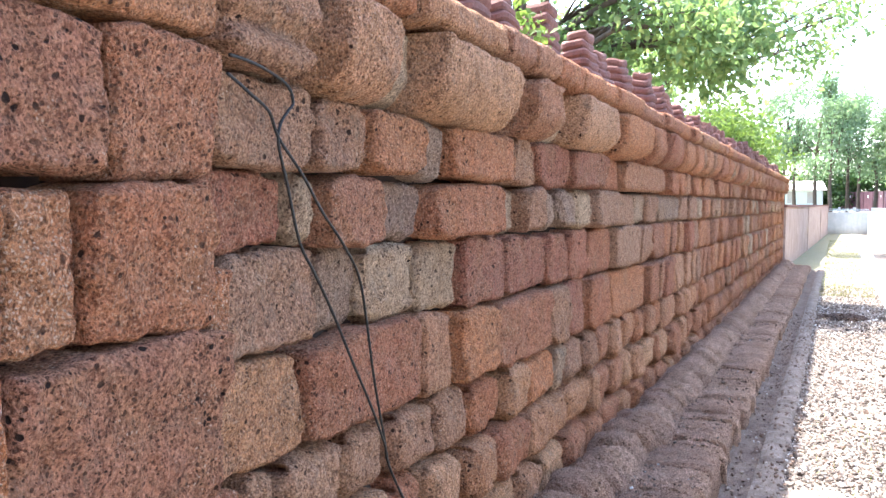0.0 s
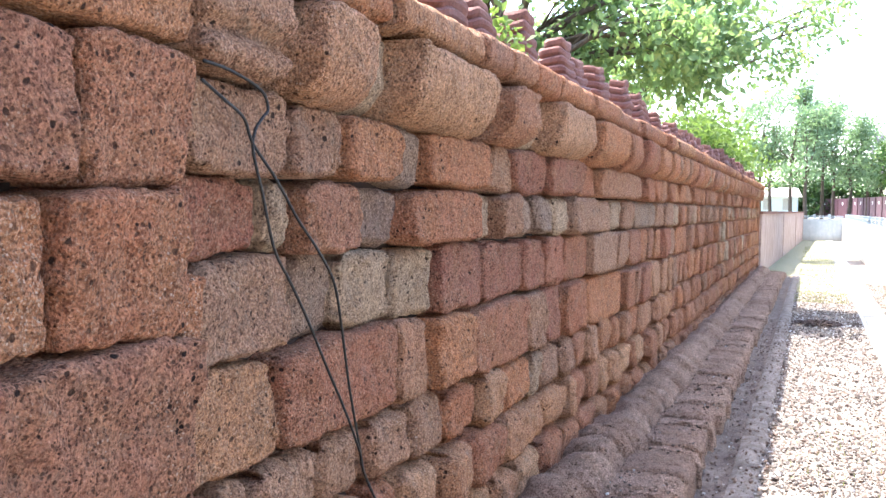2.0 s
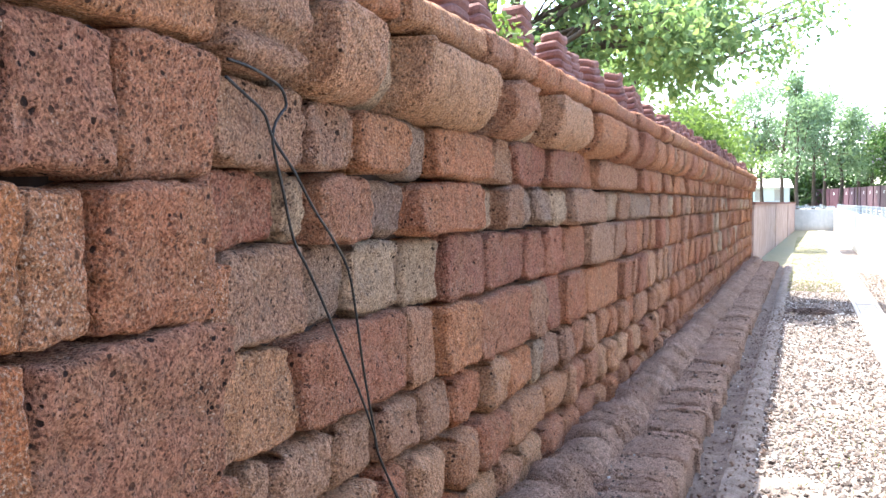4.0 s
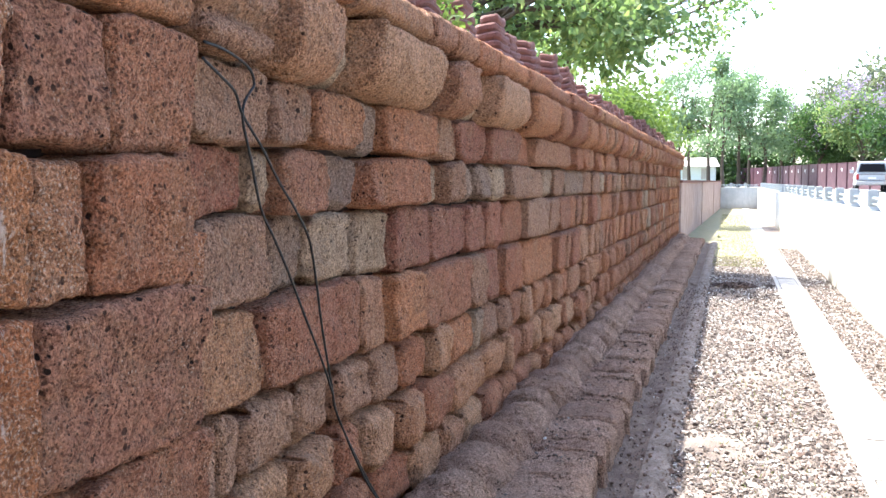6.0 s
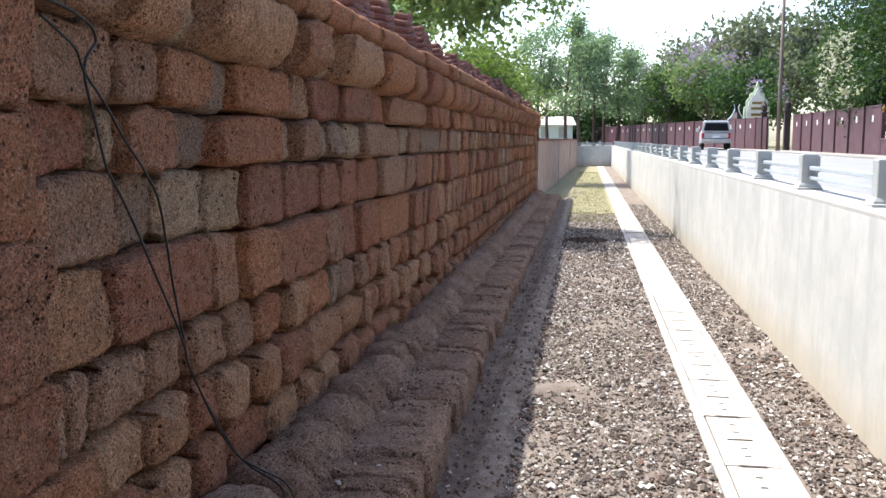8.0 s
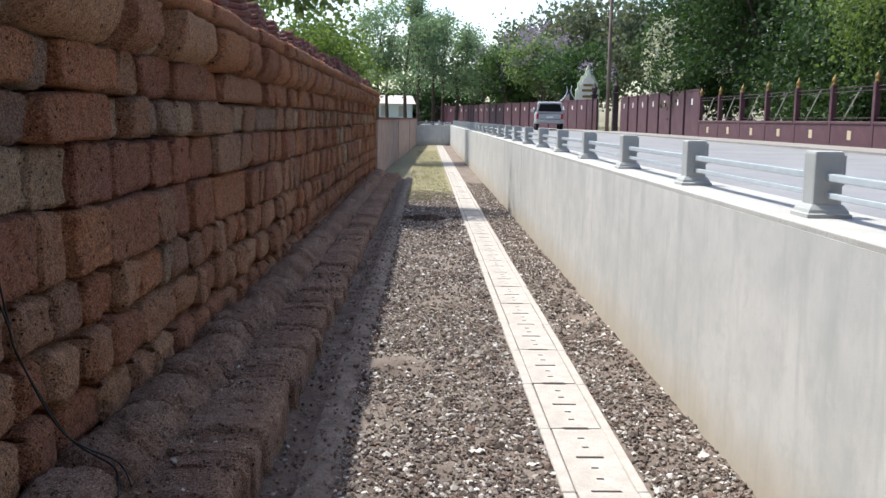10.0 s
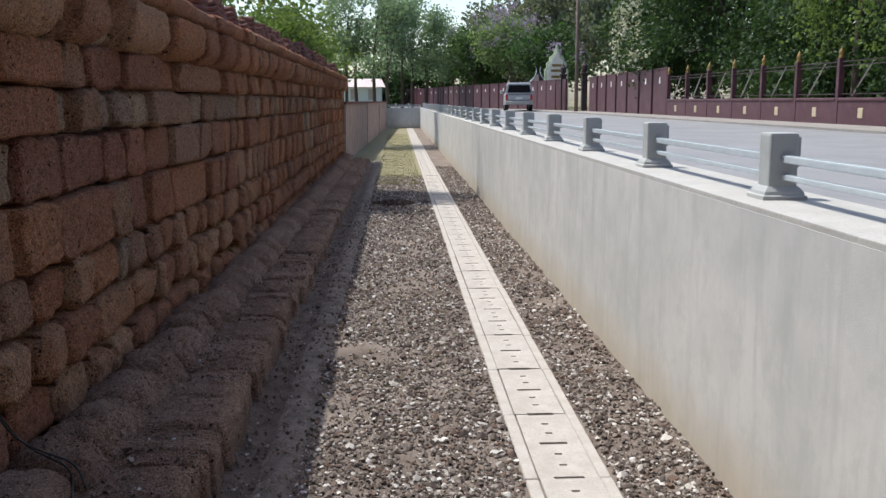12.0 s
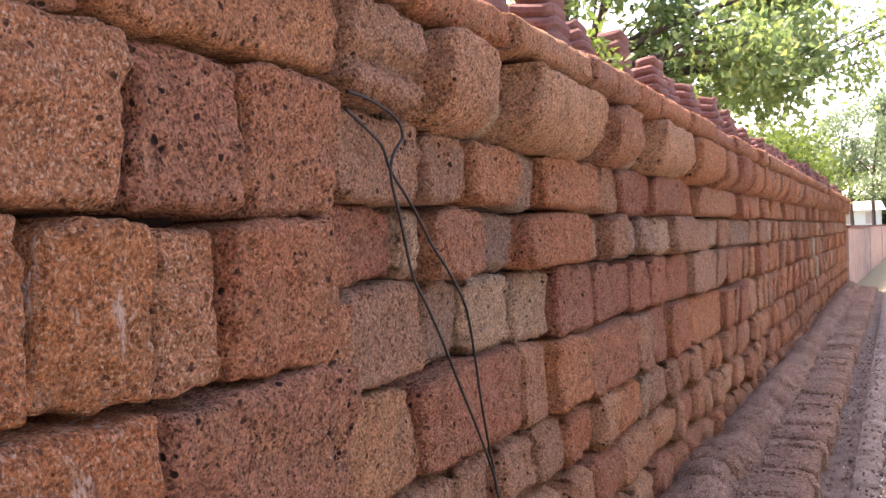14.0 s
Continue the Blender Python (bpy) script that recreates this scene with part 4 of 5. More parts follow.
def tree(name, x, y, z, label, trunk_h, trunk_r, blobs, n, leaf, material, seed, clump=0.35, group="", shell=0.5, lean=(0, 0), blossom=None, droop=0.3, limbs=True, category="tree"):
    """blobs: lobes as offsets from the trunk's foot and half sizes."""
    ob = base_of(name, x, y, z, label, category, group)
    rg2 = random.Random(seed)
    top = Vector((lean[0], lean[1], trunk_h))
    chunks = []
    if trunk_h > 0:
        mid = top * 0.5 + Vector((rg2.uniform(-0.15, 0.15), rg2.uniform(-0.15, 0.15), 0))
        chunks.append(tube_data(smooth_line([(0, 0, -0.15), mid, top], 5), [trunk_r * (1.25 - 0.06 * i) for i in range(11)], 9))
    part_data = join_data(chunks) if chunks else None
    if part_data:
        raw("trunk", *part_data, M_BARK, ob, smooth=True)
    if limbs and trunk_h > 0:
        lims = []
        for bx, by, bz, ax, ay, az in blobs:
            tip = Vector((bx, by, bz)) + Vector((rg2.uniform(-0.4, 0.4) * ax, rg2.uniform(-0.4, 0.4) * ay, 0.3 * az))
            start = top * rg2.uniform(0.75, 1.0)
            bend = (start + tip) / 2 + Vector((rg2.uniform(-0.3, 0.3), rg2.uniform(-0.3, 0.3), rg2.uniform(0, 0.5)))
            line = smooth_line([start, bend, tip], 4)
            lims.append(tube_data(line, [trunk_r * (0.42 - 0.04 * i) for i in range(len(line))], 6))
            for _ in range(3):
                a = line[rg2.randrange(3, len(line))]
                b = Vector((bx, by, bz)) + Vector([rg2.uniform(-0.8, 0.8) * s for s in (ax, ay, az)])
                lims.append(tube_data([a, (a + b) / 2 + Vector((0, 0, 0.2)), b], [trunk_r * 0.13, trunk_r * 0.09, trunk_r * 0.04], 5))
        raw("branchwork", *join_data(lims), M_BARK, ob, smooth=True)
    leaf_mesh("crown", crown_spots(blobs, n, seed, shell, clump), leaf, material, ob, seed, droop)
    if blossom:
        mat_b, nb, up, lab = blossom
        bb = [(bx, by, bz + up * az, ax * 1.03, ay * 1.03, az * 0.8) for bx, by, bz, ax, ay, az in blobs]
        leaf_mesh("blossom", crown_spots(bb, nb, seed + 5, 0.85, clump * 0.6, 20), leaf * 0.7, mat_b, ob, seed + 9, 0.2, lab)
    return ob


def lobes(seed, n, spread_xy, z0, z1, r0, r1, flat_k=0.75):
    rg2 = random.Random(seed)
    out = []
    for i in range(n):
        w, q = rg2.uniform(0, 2 * math.pi), spread_xy * math.sqrt(rg2.random())
        r = rg2.uniform(r0, r1)
        out.append((q * math.cos(w), q * math.sin(w), rg2.uniform(z0, z1), r, r, r * flat_k))
    return out


# broad-leaved tree that leans over the laterite wall
lean_lobes = []
lrg = random.Random(4)
for i in range(24):
    ox = lrg.uniform(-0.5, 5.3)
    r = lrg.uniform(0.7, 1.25)
    lean_lobes.append((ox, lrg.uniform(-2.4, 2.0), lrg.uniform(3.3, 8.4 - 0.62 * max(0.0, ox - 2)), r, r, r * 0.75))
tree("leaning_tree", -7.3, 21.0, 1.3, "broad-leaved tree with bright sunlit leaves over the wall", 4.0, 0.26, lean_lobes, 13500, 0.165, L_TEAK, 31, clump=0.20, shell=0.3)
tree("leaning_tree", -14.0, 46.0, 1.3, "broad-leaved tree with bright sunlit leaves behind the wall", 5.0, 0.35,
     lobes(1, 14, 6.0, 4.6, 10.5, 1.6, 2.8) + [(9.5, -1, 9.0, 2.2, 2.2, 1.5), (11.5, 1, 7.6, 2.0, 2.0, 1.3), (13.2, -0.5, 8.6, 1.7, 1.8, 1.2), (10.5, 0, 11.0, 2.2, 2.2, 1.4), (14.2, 1, 10.2, 1.2, 1.2, 0.9)], 12500, 0.24, L_TEAK, 32, clump=0.42, shell=0.35)
tree("bush", -3.6, 36.0, 1.3, "yellow-green shrub behind the wall", 1.6, 0.09, lobes(3, 8, 1.6, 1.5, 3.6, 0.8, 1.4), 6000, 0.15, L_LIME, 33, category="shrub")
tree("bush", -5.5, 44.0, 1.3, "yellow-green shrub behind the wall", 1.8, 0.09, lobes(4, 8, 2.2, 1.8, 4.6, 1.0, 1.6), 5000, 0.19, L_LIME, 34, category="shrub")
tree("weed", -1.95, 5.25, 2.9, "small bright fern-like weed on the wall top", 0.0, 0.02, [(0.0, 0, 0.16, 0.12, 0.16, 0.15)], 260, 0.05, L_LIME, 35, clump=0.06, limbs=False, category="weed")

# slender trees past the trench's end, distance haze mixed into their leaf colour
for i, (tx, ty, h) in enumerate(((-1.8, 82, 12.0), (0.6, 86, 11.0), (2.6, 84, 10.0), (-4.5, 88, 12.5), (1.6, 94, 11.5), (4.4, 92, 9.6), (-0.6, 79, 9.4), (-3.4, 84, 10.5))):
    tree("slender_tree", tx, ty, 1.35, "slender dark-trunked tree with an airy green crown paled for haze", h * 0.45, 0.14,
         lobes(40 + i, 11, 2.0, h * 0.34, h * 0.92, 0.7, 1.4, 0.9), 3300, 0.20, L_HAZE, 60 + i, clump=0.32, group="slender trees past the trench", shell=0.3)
# lilac-flowering trees by the bend of the road
for i, (tx, ty, h) in enumerate(((7.0, 84, 7.2), (9.8, 80, 7.8), (11.6, 72, 6.6), (5.4, 92, 7.6))):
    tree("flowering_tree", tx, ty, 1.4, "roadside tree with lilac blossom above green leaves", h * 0.4, 0.16,
         lobes(80 + i, 8, 2.1, h * 0.42, h * 0.85, 1.0, 1.6), 5200, 0.22, L_TEAK if i % 2 else L_MID, 90 + i, clump=0.35, group="flowering roadside trees", blossom=(L_LILAC, (900, 1300, 500, 300)[i], 1.1, "lilac blossom"))
# far trees, their grey leaf tone stands in for haze
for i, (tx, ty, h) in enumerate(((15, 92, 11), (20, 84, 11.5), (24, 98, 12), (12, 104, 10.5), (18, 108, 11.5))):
    tree("far_tree", tx, ty, 1.3, "tall tree far behind the fence, leaves greyed for haze", h * 0.35, 0.25,
         lobes(110 + i, 10, 3.6, h * 0.35, h * 0.9, 1.8, 3.0), 5200, 0.4, L_HAZE_GREY, 120 + i, clump=0.6, group="tall far trees")
for i, (tx, ty) in enumerate(((-9, 106), (-4, 109), (1, 106), (6, 108), (11, 104))):
    tree("hedge", tx, ty, 1.3, "dense dark green shrub far beyond the trench", 0.8, 0.1, lobes(230 + i, 9, 3.0, 0.8, 3.8, 1.0, 1.7), 3600, 0.32, L_DARK, 240 + i, clump=0.4, group="far shrubs", category="shrub")
# undergrowth close behind the open rails of the fence
for i, ty in enumerate((3, 7.5, 12, 16.5, 21, 25.5, 30, 34.5)):
    tree("undergrowth", 13.6, ty, 1.35, "dense dark shrub in the shade behind the fence", 0.7, 0.06, lobes(260 + i, 8, 1.9, 0.5, 2.3, 0.7, 1.2), 4200, 0.15, L_DARK, 270 + i, clump=0.25, group="shrubs behind the fence", category="shrub")
# dense dark trees behind the maroon fence
for i, (tx, ty, h) in enumerate(((15.5, 17, 10), (16.5, 23, 11), (15.2, 29, 10.5), (16.5, 35, 11.5), (15.0, 41, 11), (16, 47, 11), (15.5, 54, 10.5), (20, 26, 12), (21, 38, 13), (21, 50, 13), (20, 62, 13))):
    tree("shade_tree", tx, ty, 1.35, "dense dark green tree behind the maroon fence", h * 0.3, 0.22,
         lobes(150 + i, 14, 2.9, 2.0, h * 0.9, 1.1, 2.2), 15000, 0.17, L_DARK, 170 + i, clump=0.4, group="dense trees behind the fence", shell=0.3)
tree("creeper", 12.0, 43.5, 1.4, "climbing shrub with hanging white flower trusses over the fence", 2.4, 0.12,
     [(0, 0, 3.2, 1.2, 2.8, 1.1), (-0.6, -1.8, 2.9, 0.8, 1.3, 0.9), (-0.4, 2.2, 3.6, 0.9, 1.8, 1.2), (-0.8, -3.6, 2.9, 0.6, 1.0, 0.9), (-0.5, 1.6, 4.8, 0.9, 1.6, 1.0)], 6200, 0.17, L_DARK, 201, clump=0.25, category="shrub", blossom=(L_WHITE, 350, -0.15, "scattered white flowers"))
creeper = bpy.data.objects["creeper"]
trg = np.random.RandomState(77)
strands = []
for i in range(16):
    cx, cy, zt, ln = trg.uniform(-1.5, -0.9), trg.uniform(-3.6, 3.6), trg.uniform(3.2, 5.4), trg.uniform(0.7, 1.9)
    q = trg.uniform(0, 1, 70)
    wv = 0.07 + 0.10 * np.sin(np.pi * q)
    strands.append(np.stack([cx + trg.normal(size=70) * wv, cy + trg.normal(size=70) * wv, zt - q * ln], 1))
leaf_mesh("flower_truss", np.concatenate(strands), 0.12, L_WHITE, creeper, 78, 0.6, "hanging white flower trusses")
tree("bright_tree", 12.4, 24.4, 1.4, "light green feathery tree hanging over the fence", 3.6, 0.12,
     [(0, 0, 4.4, 1.8, 2.4, 1.0), (-0.6, -2.4, 4.2, 1.5, 2.2, 0.9), (-0.5, 1.4, 3.0, 0.7, 0.8, 1.3), (-0.9, -4.4, 4.6, 1.2, 1.8, 0.7), (-1.2, -3.4, 2.6, 0.4, 0.6, 1.0), (-1.0, -8.0, 4.9, 1.2, 2.4, 0.5)], 7500, 0.11, L_LIME, 205, clump=0.22, droop=0.8)

# ---------------------------------------------------------------- maroon fence
FX, FZ = 11.0, 1.48


def fence_post(y):
    ob = base_of("fence_post", FX, y, FZ, "slim maroon fence post with a dull gold finial", "fence post", "maroon fence posts")
    part("shaft", box(bmesh.new(), -0.075, 0.075, -0.075, 0.075, 0, 1.62, 0.01, 1), M_MAROON, ob)
    part("finial", lathe([(0.045, 1.62), (0.075, 1.635), (0.075, 1.66), (0.045, 1.69), (0.068, 1.73), (0.072, 1.77), (0.05, 1.82), (0.025, 1.86), (0.008, 1.92)], 12), M_GOLD, ob, "dull gold bud finial", True)
    return ob


def fence_bay(y):
    ob = base_of("fence_bay", FX, y, FZ, "maroon dwarf wall bay with open iron rails above", "fence", "maroon fence bays")
    part("dwarf_wall", box(bmesh.new(), -0.06, 0.06, 0.078, 2.422, -0.05, 0.58, 0.008, 1), M_MAROON, ob)
    part("top_rail", box(bmesh.new(), -0.085, 0.085, 0.078, 2.422, 0.582, 0.66, 0.015, 1), M_MAROON, ob)
    part("vent_tile", box(bmesh.new(), -0.075, -0.02, 1.12, 1.36, 0.18, 0.42, 0.01, 1), M_CREAM, ob, "cream square vent tile")
    for h in (0.74, 1.42, 1.52):
        part("iron_rail", boxes((-0.012, 0.012, 0.078, 2.422, h, h + 0.025)), M_IRON, ob)
    v, f = tube_data([(0.03, 1.9, 0.7), (0.03, 0.95, 1.5)], [0.022, 0.022], 6)
    raw("strut", v, f, M_STRUT, ob, "bare grey diagonal strut")
    return ob


post0, bay0 = fence_post(-2.6), fence_bay(-2.6)
for i in range(1, 17):
    copy_thing(post0, pose(FX, -2.6 + 2.5 * i, FZ))
    if i < 16:
        copy_thing(bay0, pose(FX, -2.6 + 2.5 * i, FZ))


def fence_panel(x, y, ang, w=2.1, h=1.86):
    ob = base_of("sheet_fence", x, y, FZ, "solid maroon sheet fence panel with a small white notice", "sheet fence", "solid maroon sheet fences")
    ob.rotation_euler = (0, 0, ang)
    part("sheet", box(bmesh.new(), -0.02, 0.02, 0.05, w - 0.05, 0.02, h, 0.004, 1), M_MAROON, ob)
    part("frame_post", box(bmesh.new(), -0.06, 0.06, -0.05, 0.05, -0.03, h + 0.08, 0.008, 1), M_MAROON, ob)
    part("frame_rail", box(bmesh.new(), -0.04, 0.04, 0.052, w - 0.052, h, h + 0.06, 0.006, 1), M_MAROON, ob)
    part("notice", boxes((-0.032, -0.023, w / 2 - 0.09, w / 2 + 0.09, 1.3, 1.55)), M_WHITE, ob, "small white notice")
    return ob


panel0 = fence_panel(FX, 37.6, 0)
line = [(FX, 37.6), (FX, 53.5), (9.3, 66.0), (6.0, 82.0), (3.0, 100.0), (-4.0, 118.0)]
for (xa, ya), (xb, yb) in zip(line, line[1:]):
    n = int(math.hypot(xb - xa, yb - ya) // 2.1)
    ang = math.atan2(-(xb - xa), yb - ya)
    for i in range(n):
        if (xa, i) == (FX, 0) or (ya == 53.5 and i in (0, 1)):
            continue
        copy_thing(panel0, pose(xa + (xb - xa) * i / n, ya + (yb - ya) * i / n, FZ, 0, 0, math.degrees(ang)))


def gate_pillar(x, y):
    ob = base_of("gate_pillar", x, y, FZ, "dark temple gate pillar with a lamp cage on top", "gate pillar", "gate pillars")
    part("shaft", box(bmesh.new(), -0.16, 0.16, -0.16, 0.16, -0.03, 2.1, 0.02, 1), M_IRON, ob)
    part("cornice", box(bmesh.new(), -0.22, 0.22, -0.22, 0.22, 2.1, 2.24, 0.03, 1), M_IRON, ob)
    part("lamp_cage", lathe([(0.07, 2.24), (0.17, 2.32), (0.19, 2.6), (0.11, 2.72), (0.03, 2.88)], 8), M_IRON, ob)
    return ob


gp = gate_pillar(10.9, 54.4)
copy_thing(gp, pose(10.4, 58.6, FZ))

# temple sign and gable behind the fence
sign = base_of("temple_sign", 10.85, 64.0, 1.4, "tiered pale temple sign with mint and gilt border", "sign")
bm = bmesh.new()
outline = [(-0.80, 1.5), (-0.80, 2.75), (-0.66, 2.85), (-0.68, 3.2), (-0.5, 3.35), (-0.46, 3.6), (-0.22, 3.75), (-0.14, 4.05), (0, 4.4)]
full = outline + [(-a, b) for a, b in outline[-2::-1]]
for s, d, nm, mt in ((1.0, 0.0, "border", M_MINT), (0.82, -0.14, "field", M_SIGN)):
    bm = bmesh.new()
    zc = 2.5
    lo = [bm.verts.new((a * s, d - 0.1, zc + (b - zc) * s)) for a, b in full]
    hi = [bm.verts.new((a * s, d + 0.12, zc + (b - zc) * s)) for a, b in full]
    bm.faces.new(lo)
    bm.faces.new(hi[::-1])
    for i in range(len(lo)):
        bm.faces.new((lo[i], lo[(i + 1) % len(lo)], hi[(i + 1) % len(hi)], hi[i]))
    part(nm, bm, mt, sign)
for i, (w, h) in enumerate(((0.32, 2.95), (0.4, 2.6), (0.36, 2.2))):
    part("writing_bar", boxes((-w, w, -0.26, -0.245, h, h + 0.16)), M_GOLD, sign, "gilt bar of lettering")
part("plinth", boxes((-0.8, 0.8, -0.3, 0.3, -0.1, 1.5), bev=0.03), M_MINT, sign)
gable = base_of("temple_gable", 10.5, 70.0, 1.4, "pointed pale temple gable roof behind the fence", "temple roof")
bm = bmesh.new()
for s in (-1, 1):
    v, f = tube_data(smooth_line([(s * 0.8, 0, 1.9), (s * 0.35, 0, 2.3), (s * 0.14, 0, 2.8), (s * 0.2, 0, 3.2)], 5), [0.09 - 0.005 * i for i in range(16)], 6)
    raw("bargeboard", v, f, M_BLUEW, gable, "pale curved bargeboard", True)
part("pediment", lathe([(0.8, 0.0), (0.8, 1.8), (0.08, 2.7)], 4), M_IRON, gable)


# white house past the trench
house = base_of("house", -3.4, 98.0, 1.3, "low white house with a faded sheet roof", "house")
part("wall", boxes((-1.9, 1.9, 0, 5, -0.1, 2.2)), M_BLUEW, house)
bm = bmesh.new()
vs = [bm.verts.new(p) for p in ((-2.3, -0.6, 2.2), (2.3, -0.6, 2.2), (2.3, 5.6, 2.2), (-2.3, 5.6, 2.2), (-1.9, 2.5, 3.1), (1.9, 2.5, 3.1))]
for q in ((0, 1, 5, 4), (2, 3, 4, 5), (1, 2, 5), (3, 0, 4), (0, 3, 2, 1)):
    bm.faces.new([vs[i] for i in q])
part("roof", bm, M_ROOFP, house)
for xx in (-0.9, 0.9):
    part("window", boxes((xx - 0.35, xx + 0.35, -0.04, 0.02, 0.9, 2.0)), M_STRUT, house, "pale grey louvred window")

# utility pole with its wires
pole = base_of("utility_pole", 10.0, 52.0, 1.47, "weathered brown utility pole beside the road", "utility pole")
part("mast", lathe([(0.11, -0.1), (0.10, 3), (0.08, 9.5)], 10), M_POLE, pole, smooth=True)
part("crossarm", boxes((-0.9, 0.9, -0.05, 0.05, 8.6, 8.72)), M_POLE, pole)
pole_b = copy_thing(pole, pose(13.2, 21.0, 1.45))
for i, (h, dx) in enumerate(((8.7, -0.7), (8.7, 0.7), (7.2, 0.0), (6.9, 0.0), (6.4, 0.1))):
    a, b = Vector((10.0 + dx, 52.0, 1.47 + h)), Vector((13.2 + dx, 21.0, 1.45 + h))
    c = (a + b) / 2 - Vector((0, 0, 0.7))
    v, f = tube_data(smooth_line([a, c, b], 8), [0.014] * 17, 5)
    tagged(raw("overhead_wire", v, f, M_CABLE, smooth=True), "thin black overhead wire between two poles", "wire", "overhead wires")


# ---------------------------------------------------------------- pickup truck
def wheel(parent, x, y):
    bm = lathe([(0.20, -0.11), (0.34, -0.10), (0.36, -0.06), (0.36, 0.06), (0.34, 0.10), (0.20, 0.11)], 20)
    bmesh.ops.rotate(bm, verts=bm.verts, cent=(0, 0, 0), matrix=Matrix.Rotation(radians(90), 3, "Y"))
    bmesh.ops.translate(bm, verts=bm.verts, vec=(x, y, 0.36))
    w = part("wheel", bm, M_TYRE, parent, "black tyre", True)
    bm = lathe([(0.19, -0.118), (0.12, -0.10), (0.12, 0.10), (0.19, 0.118)], 14)
    bmesh.ops.rotate(bm, verts=bm.verts, cent=(0, 0, 0), matrix=Matrix.Rotation(radians(90), 3, "Y"))
    bmesh.ops.translate(bm, verts=bm.verts, vec=(x, y, 0.36))
    part("rim", bm, M_STRUT, w)


truck = base_of("pickup_truck", 7.4, 56.5, 1.455, "silver pickup truck with a canopy, parked on the road", "pickup truck")


def hull(sections, parent, name, mat, label=""):
    """Loft along y: (y, half width low, z low, half width high, z high)."""
    bm = bmesh.new()
    rings = [[bm.verts.new(p) for p in ((-wl_, yy, zl), (wl_, yy, zl), (wh, yy, zh - 0.05), (wh - 0.06, yy, zh), (-wh + 0.06, yy, zh), (-wh, yy, zh - 0.05))] for yy, wl_, zl, wh, zh in sections]
    for a, b in zip(rings, rings[1:]):
        for i in range(6):
            bm.faces.new((a[i], a[(i + 1) % 6], b[(i + 1) % 6], b[i]))
    bm.faces.new(rings[0])
    bm.faces.new(rings[-1][::-1])
    return part(name, bm, mat, parent, label)


hull([(0, 0.80, 0.45, 0.82, 1.02), (0.1, 0.84, 0.40, 0.85, 1.05), (3.4, 0.85, 0.38, 0.86, 1.05), (4.7, 0.83, 0.42, 0.80, 0.98), (5.0, 0.74, 0.48, 0.70, 0.85)], truck, "body", M_TRUCK)
hull([(0.06, 0.80, 1.05, 0.68, 1.66), (0.3, 0.81, 1.05, 0.70, 1.70), (2.9, 0.81, 1.05, 0.69, 1.72), (3.2, 0.80, 1.05, 0.64, 1.66), (3.8, 0.78, 1.04, 0.70, 1.06)], truck, "cab", M_TRUCK)
bm = bmesh.new()
vs = [bm.verts.new(p) for p in ((-0.70, 0.03, 1.12), (0.70, 0.03, 1.12), (0.60, 0.035, 1.56), (-0.60, 0.035, 1.56))]
bm.faces.new(vs)
bmesh.ops.solidify(bm, geom=bm.faces[:], thickness=0.02)
part("rear_window", bm, M_GLASS, truck, "dark rear window")
for s in (-1, 1):
    for y0, y1 in ((0.35, 1.45), (1.62, 2.35), (2.45, 3.1)):
        bm = bmesh.new()
        vs = [bm.verts.new(p) for p in ((s * 0.805, y0, 1.14), (s * 0.805, y1, 1.14), (s * 0.725, y1 - 0.06, 1.56), (s * 0.725, y0 + 0.06, 1.56))]
        bm.faces.new(vs)
        bmesh.ops.solidify(bm, geom=bm.faces[:], thickness=0.02)
        part("side_window", bm, M_GLASS, truck, "dark side window")
    part("tail_lamp", box(bmesh.new(), s * 0.74 - 0.07, s * 0.74 + 0.07, -0.03, 0.02, 0.68, 1.0, 0.01, 1), M_RED_LAMP, truck, "red tail lamp")
    wheel(truck, s * 0.74, 1.0)
    wheel(truck, s * 0.74, 4.0)
    part("door_mirror", box(bmesh.new(), s * 0.98 - 0.1, s * 0.98 + 0.1, 3.05, 3.15, 1.08, 1.28, 0.02, 1), M_TRUCK, truck)
part("bumper", box(bmesh.new(), -0.82, 0.82, -0.16, -0.01, 0.42, 0.60, 0.02, 1), M_STRUT, truck, "grey step bumper")
part("tailgate_seam", boxes((-0.66, 0.66, -0.016, -0.002, 0.66, 0.68), (-0.66, 0.66, -0.016, -0.002, 0.98, 1.0)), M_IRON, truck)
part("number_plate", boxes((-0.2, 0.2, -0.03, -0.005, 0.72, 0.84)), M_WHITE, truck, "plain pale plate")
truck.rotation_euler = (0, 0, -0.09)

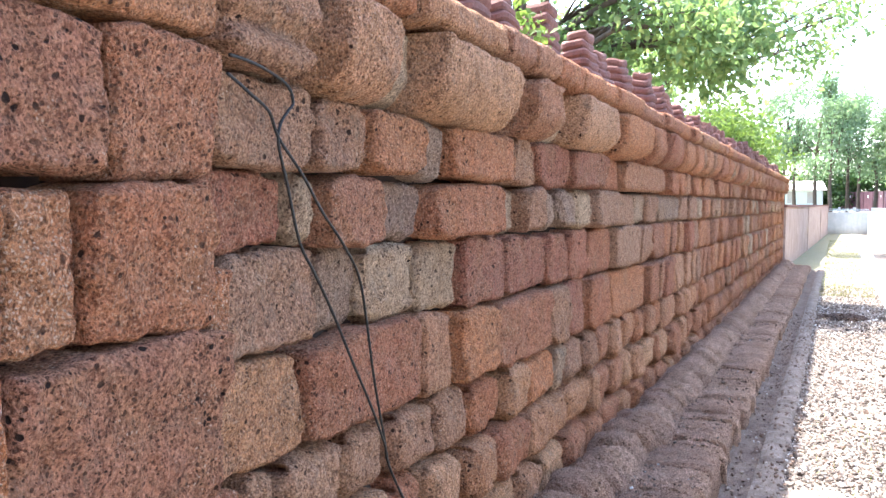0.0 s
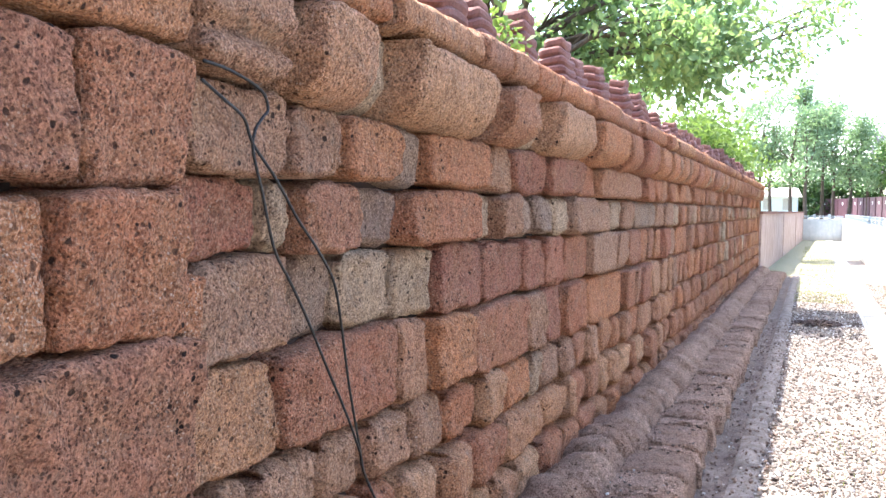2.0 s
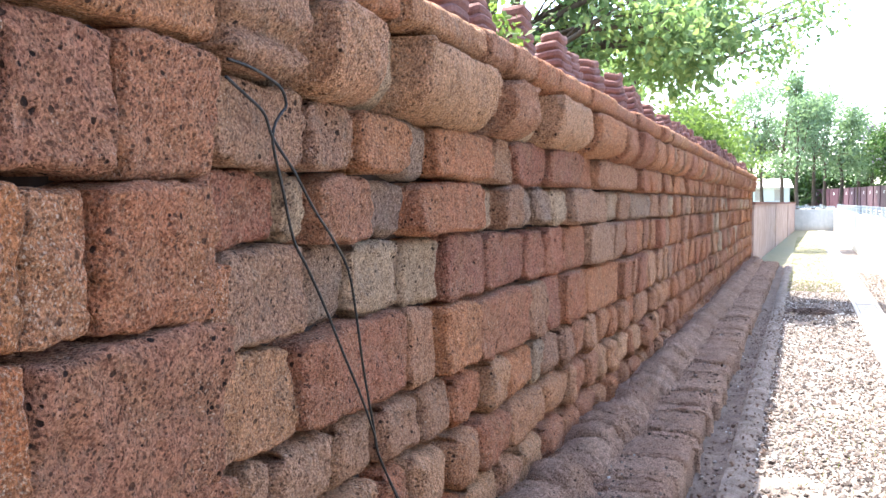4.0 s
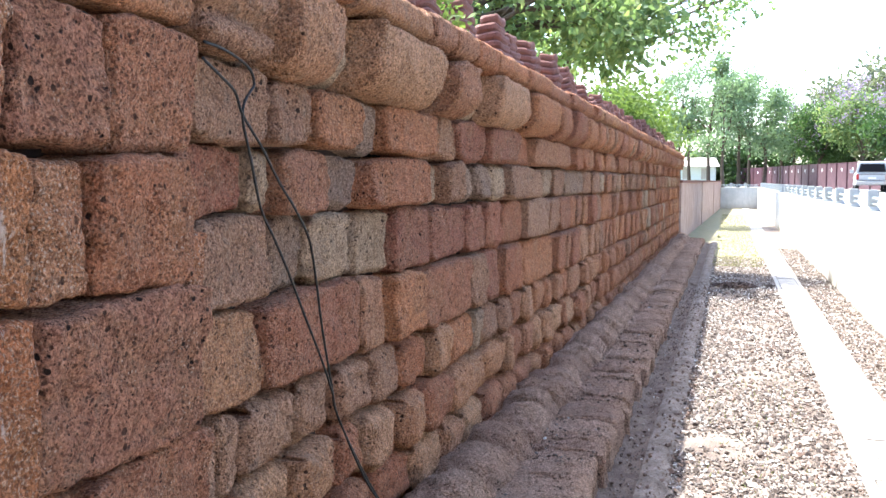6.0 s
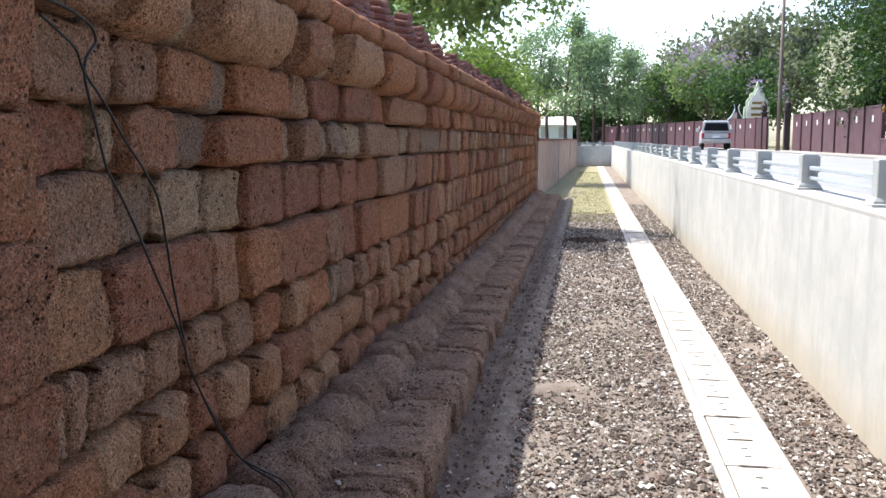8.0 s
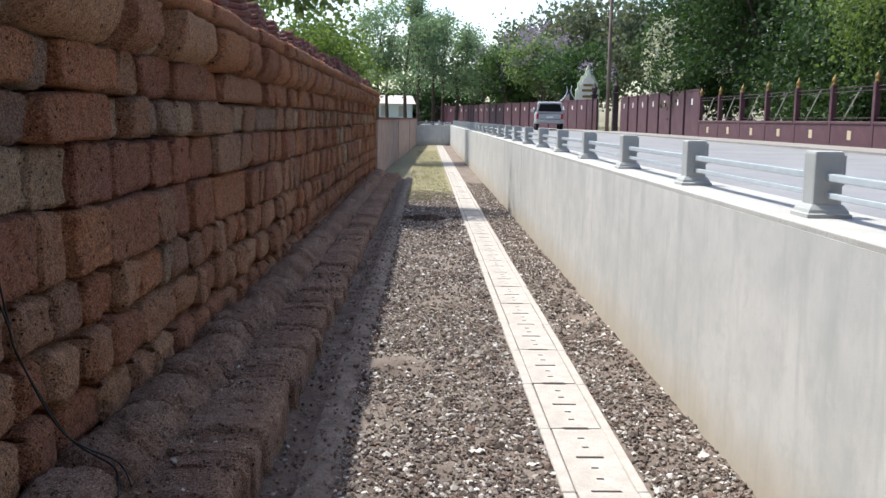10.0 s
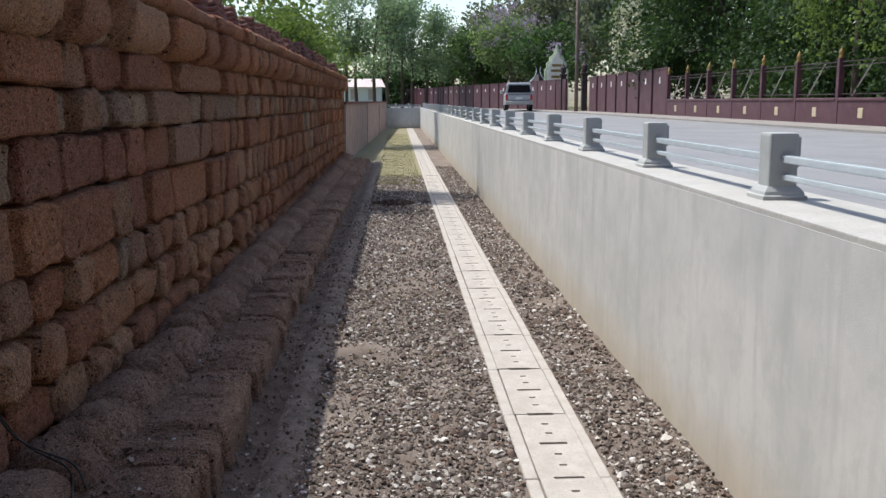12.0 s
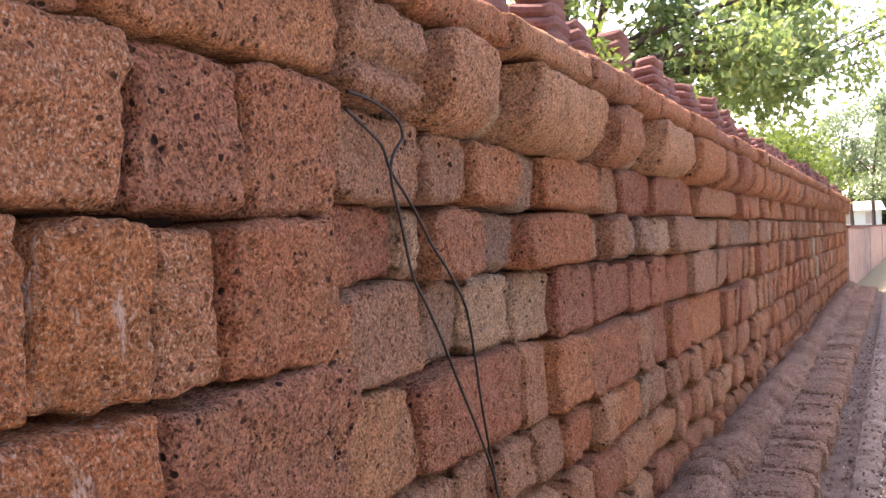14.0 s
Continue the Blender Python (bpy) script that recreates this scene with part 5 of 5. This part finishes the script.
# ---------------------------------------------------------------- terracotta stacks on the wall top
def tile_stack(x, y, z, w, d, h, layers, seed):
    ob = base_of("tile_stack", x, y, z, "stack of wavy weathered terracotta tiles on the wall top", "tile stack", "terracotta tile stacks on the wall")
    rg2 = random.Random(seed)
    n = 28
    for k in range(layers):
        t = k / max(1, layers - 1)
        s = 1 - 0.42 * t ** 1.3
        lh = h / layers
        jx, jy = rg2.uniform(-0.012, 0.012), rg2.uniform(-0.012, 0.012)
        bm = bmesh.new()
        prof = [(0.90, 0.0), (1.0, 0.35), (1.0, 0.75), (0.9, 1.0)]
        rings = []
        for f, q in prof:
            ring = []
            for i in range(n):
                a = 2 * math.pi * i / n
                ca, sa = math.cos(a), math.sin(a)
                sx = abs(ca) ** 0.5 * (1 if ca > 0 else -1)
                sy = abs(sa) ** 0.5 * (1 if sa > 0 else -1)
                wob = 1 + 0.05 * noise.noise((ca * 2 + seed, sa * 2, k * 0.8))
                ring.append(bm.verts.new((jx + d / 2 * s * f * sx * wob, jy + w / 2 * s * f * sy * wob, lh * (k + q * 0.97) + 0.012 * math.sin(3 * a + seed) * (k > 0))))
            rings.append(ring)
        for a, b in zip(rings, rings[1:]):
            for i in range(n):
                bm.faces.new((a[i], a[(i + 1) % n], b[(i + 1) % n], b[i]))
        bm.faces.new(rings[0][::-1])
        bm.faces.new(rings[-1])
        part("tile", bm, M_TERRA, ob, smooth=False)
    return ob


rg = random.Random(12)
for i, (yy, h, layers) in enumerate(((-1.5, 0.42, 6), (0.4, 0.42, 6), (2.2, 0.40, 6), (3.4, 0.42, 6), (4.25, 0.42, 6), (4.75, 0.30, 5), (5.75, 0.43, 6), (6.75, 0.42, 6), (7.2, 0.34, 5), (8.05, 0.40, 6), (9.1, 0.42, 6), (9.7, 0.36, 6), (10.4, 0.36, 5), (11.1, 0.30, 5))):
    tile_stack(-1.92 + rg.uniform(-0.03, 0.03), yy, 2.90, rg.uniform(0.36, 0.48), 0.30, h, layers, 400 + i)
yy = 11.7
while yy < 31.5:
    w = rg.uniform(0.3, 0.46)
    tile_stack(-1.93 + rg.uniform(-0.04, 0.04), yy, 2.90, w, 0.3, rg.uniform(0.18, 0.40), rg.choice((3, 4, 5)), 500 + int(yy * 10))
    yy += w + rg.uniform(0.0, 0.3)

# ---------------------------------------------------------------- cables hanging on the wall
CX = -1.645
for pts in (((-1.625, 1.89, 2.40), (-1.625, 1.99, 2.36), (CX, 2.12, 2.32), (CX, 2.17, 2.25), (CX, 2.30, 2.15), (CX, 2.43, 2.03), (CX, 2.56, 1.93), (CX, 2.68, 1.81), (CX, 2.74, 1.65), (CX, 2.80, 1.44), (CX, 2.89, 1.20), (CX, 2.96, 1.05), (-1.60, 3.30, 0.60), (-1.42, 3.48, 0.40), (-1.30, 3.3, 0.35)),
            ((-1.625, 1.90, 2.45), (-1.625, 2.03, 2.44), (CX, 2.21, 2.41), (CX, 2.25, 2.36), (CX, 2.22, 2.33), (CX, 2.18, 2.29), (CX, 2.17, 2.23), (CX, 2.22, 2.11), (CX, 2.29, 1.94), (CX, 2.38, 1.84), (CX, 2.50, 1.70), (CX, 2.63, 1.53), (CX, 2.78, 1.34), (CX, 2.89, 1.18), (CX, 2.99, 1.01), (-1.60, 3.36, 0.56), (-1.43, 3.46, 0.38), (-1.33, 3.2, 0.34))):
    ln = smooth_line(pts, 6)
    v, f = tube_data(ln, [0.0048] * len(ln), 7)
    tagged(raw("cable", v, f, M_CABLE, smooth=True), "thin black cable hanging loosely down the stone wall", "cable", "black cables on the wall")
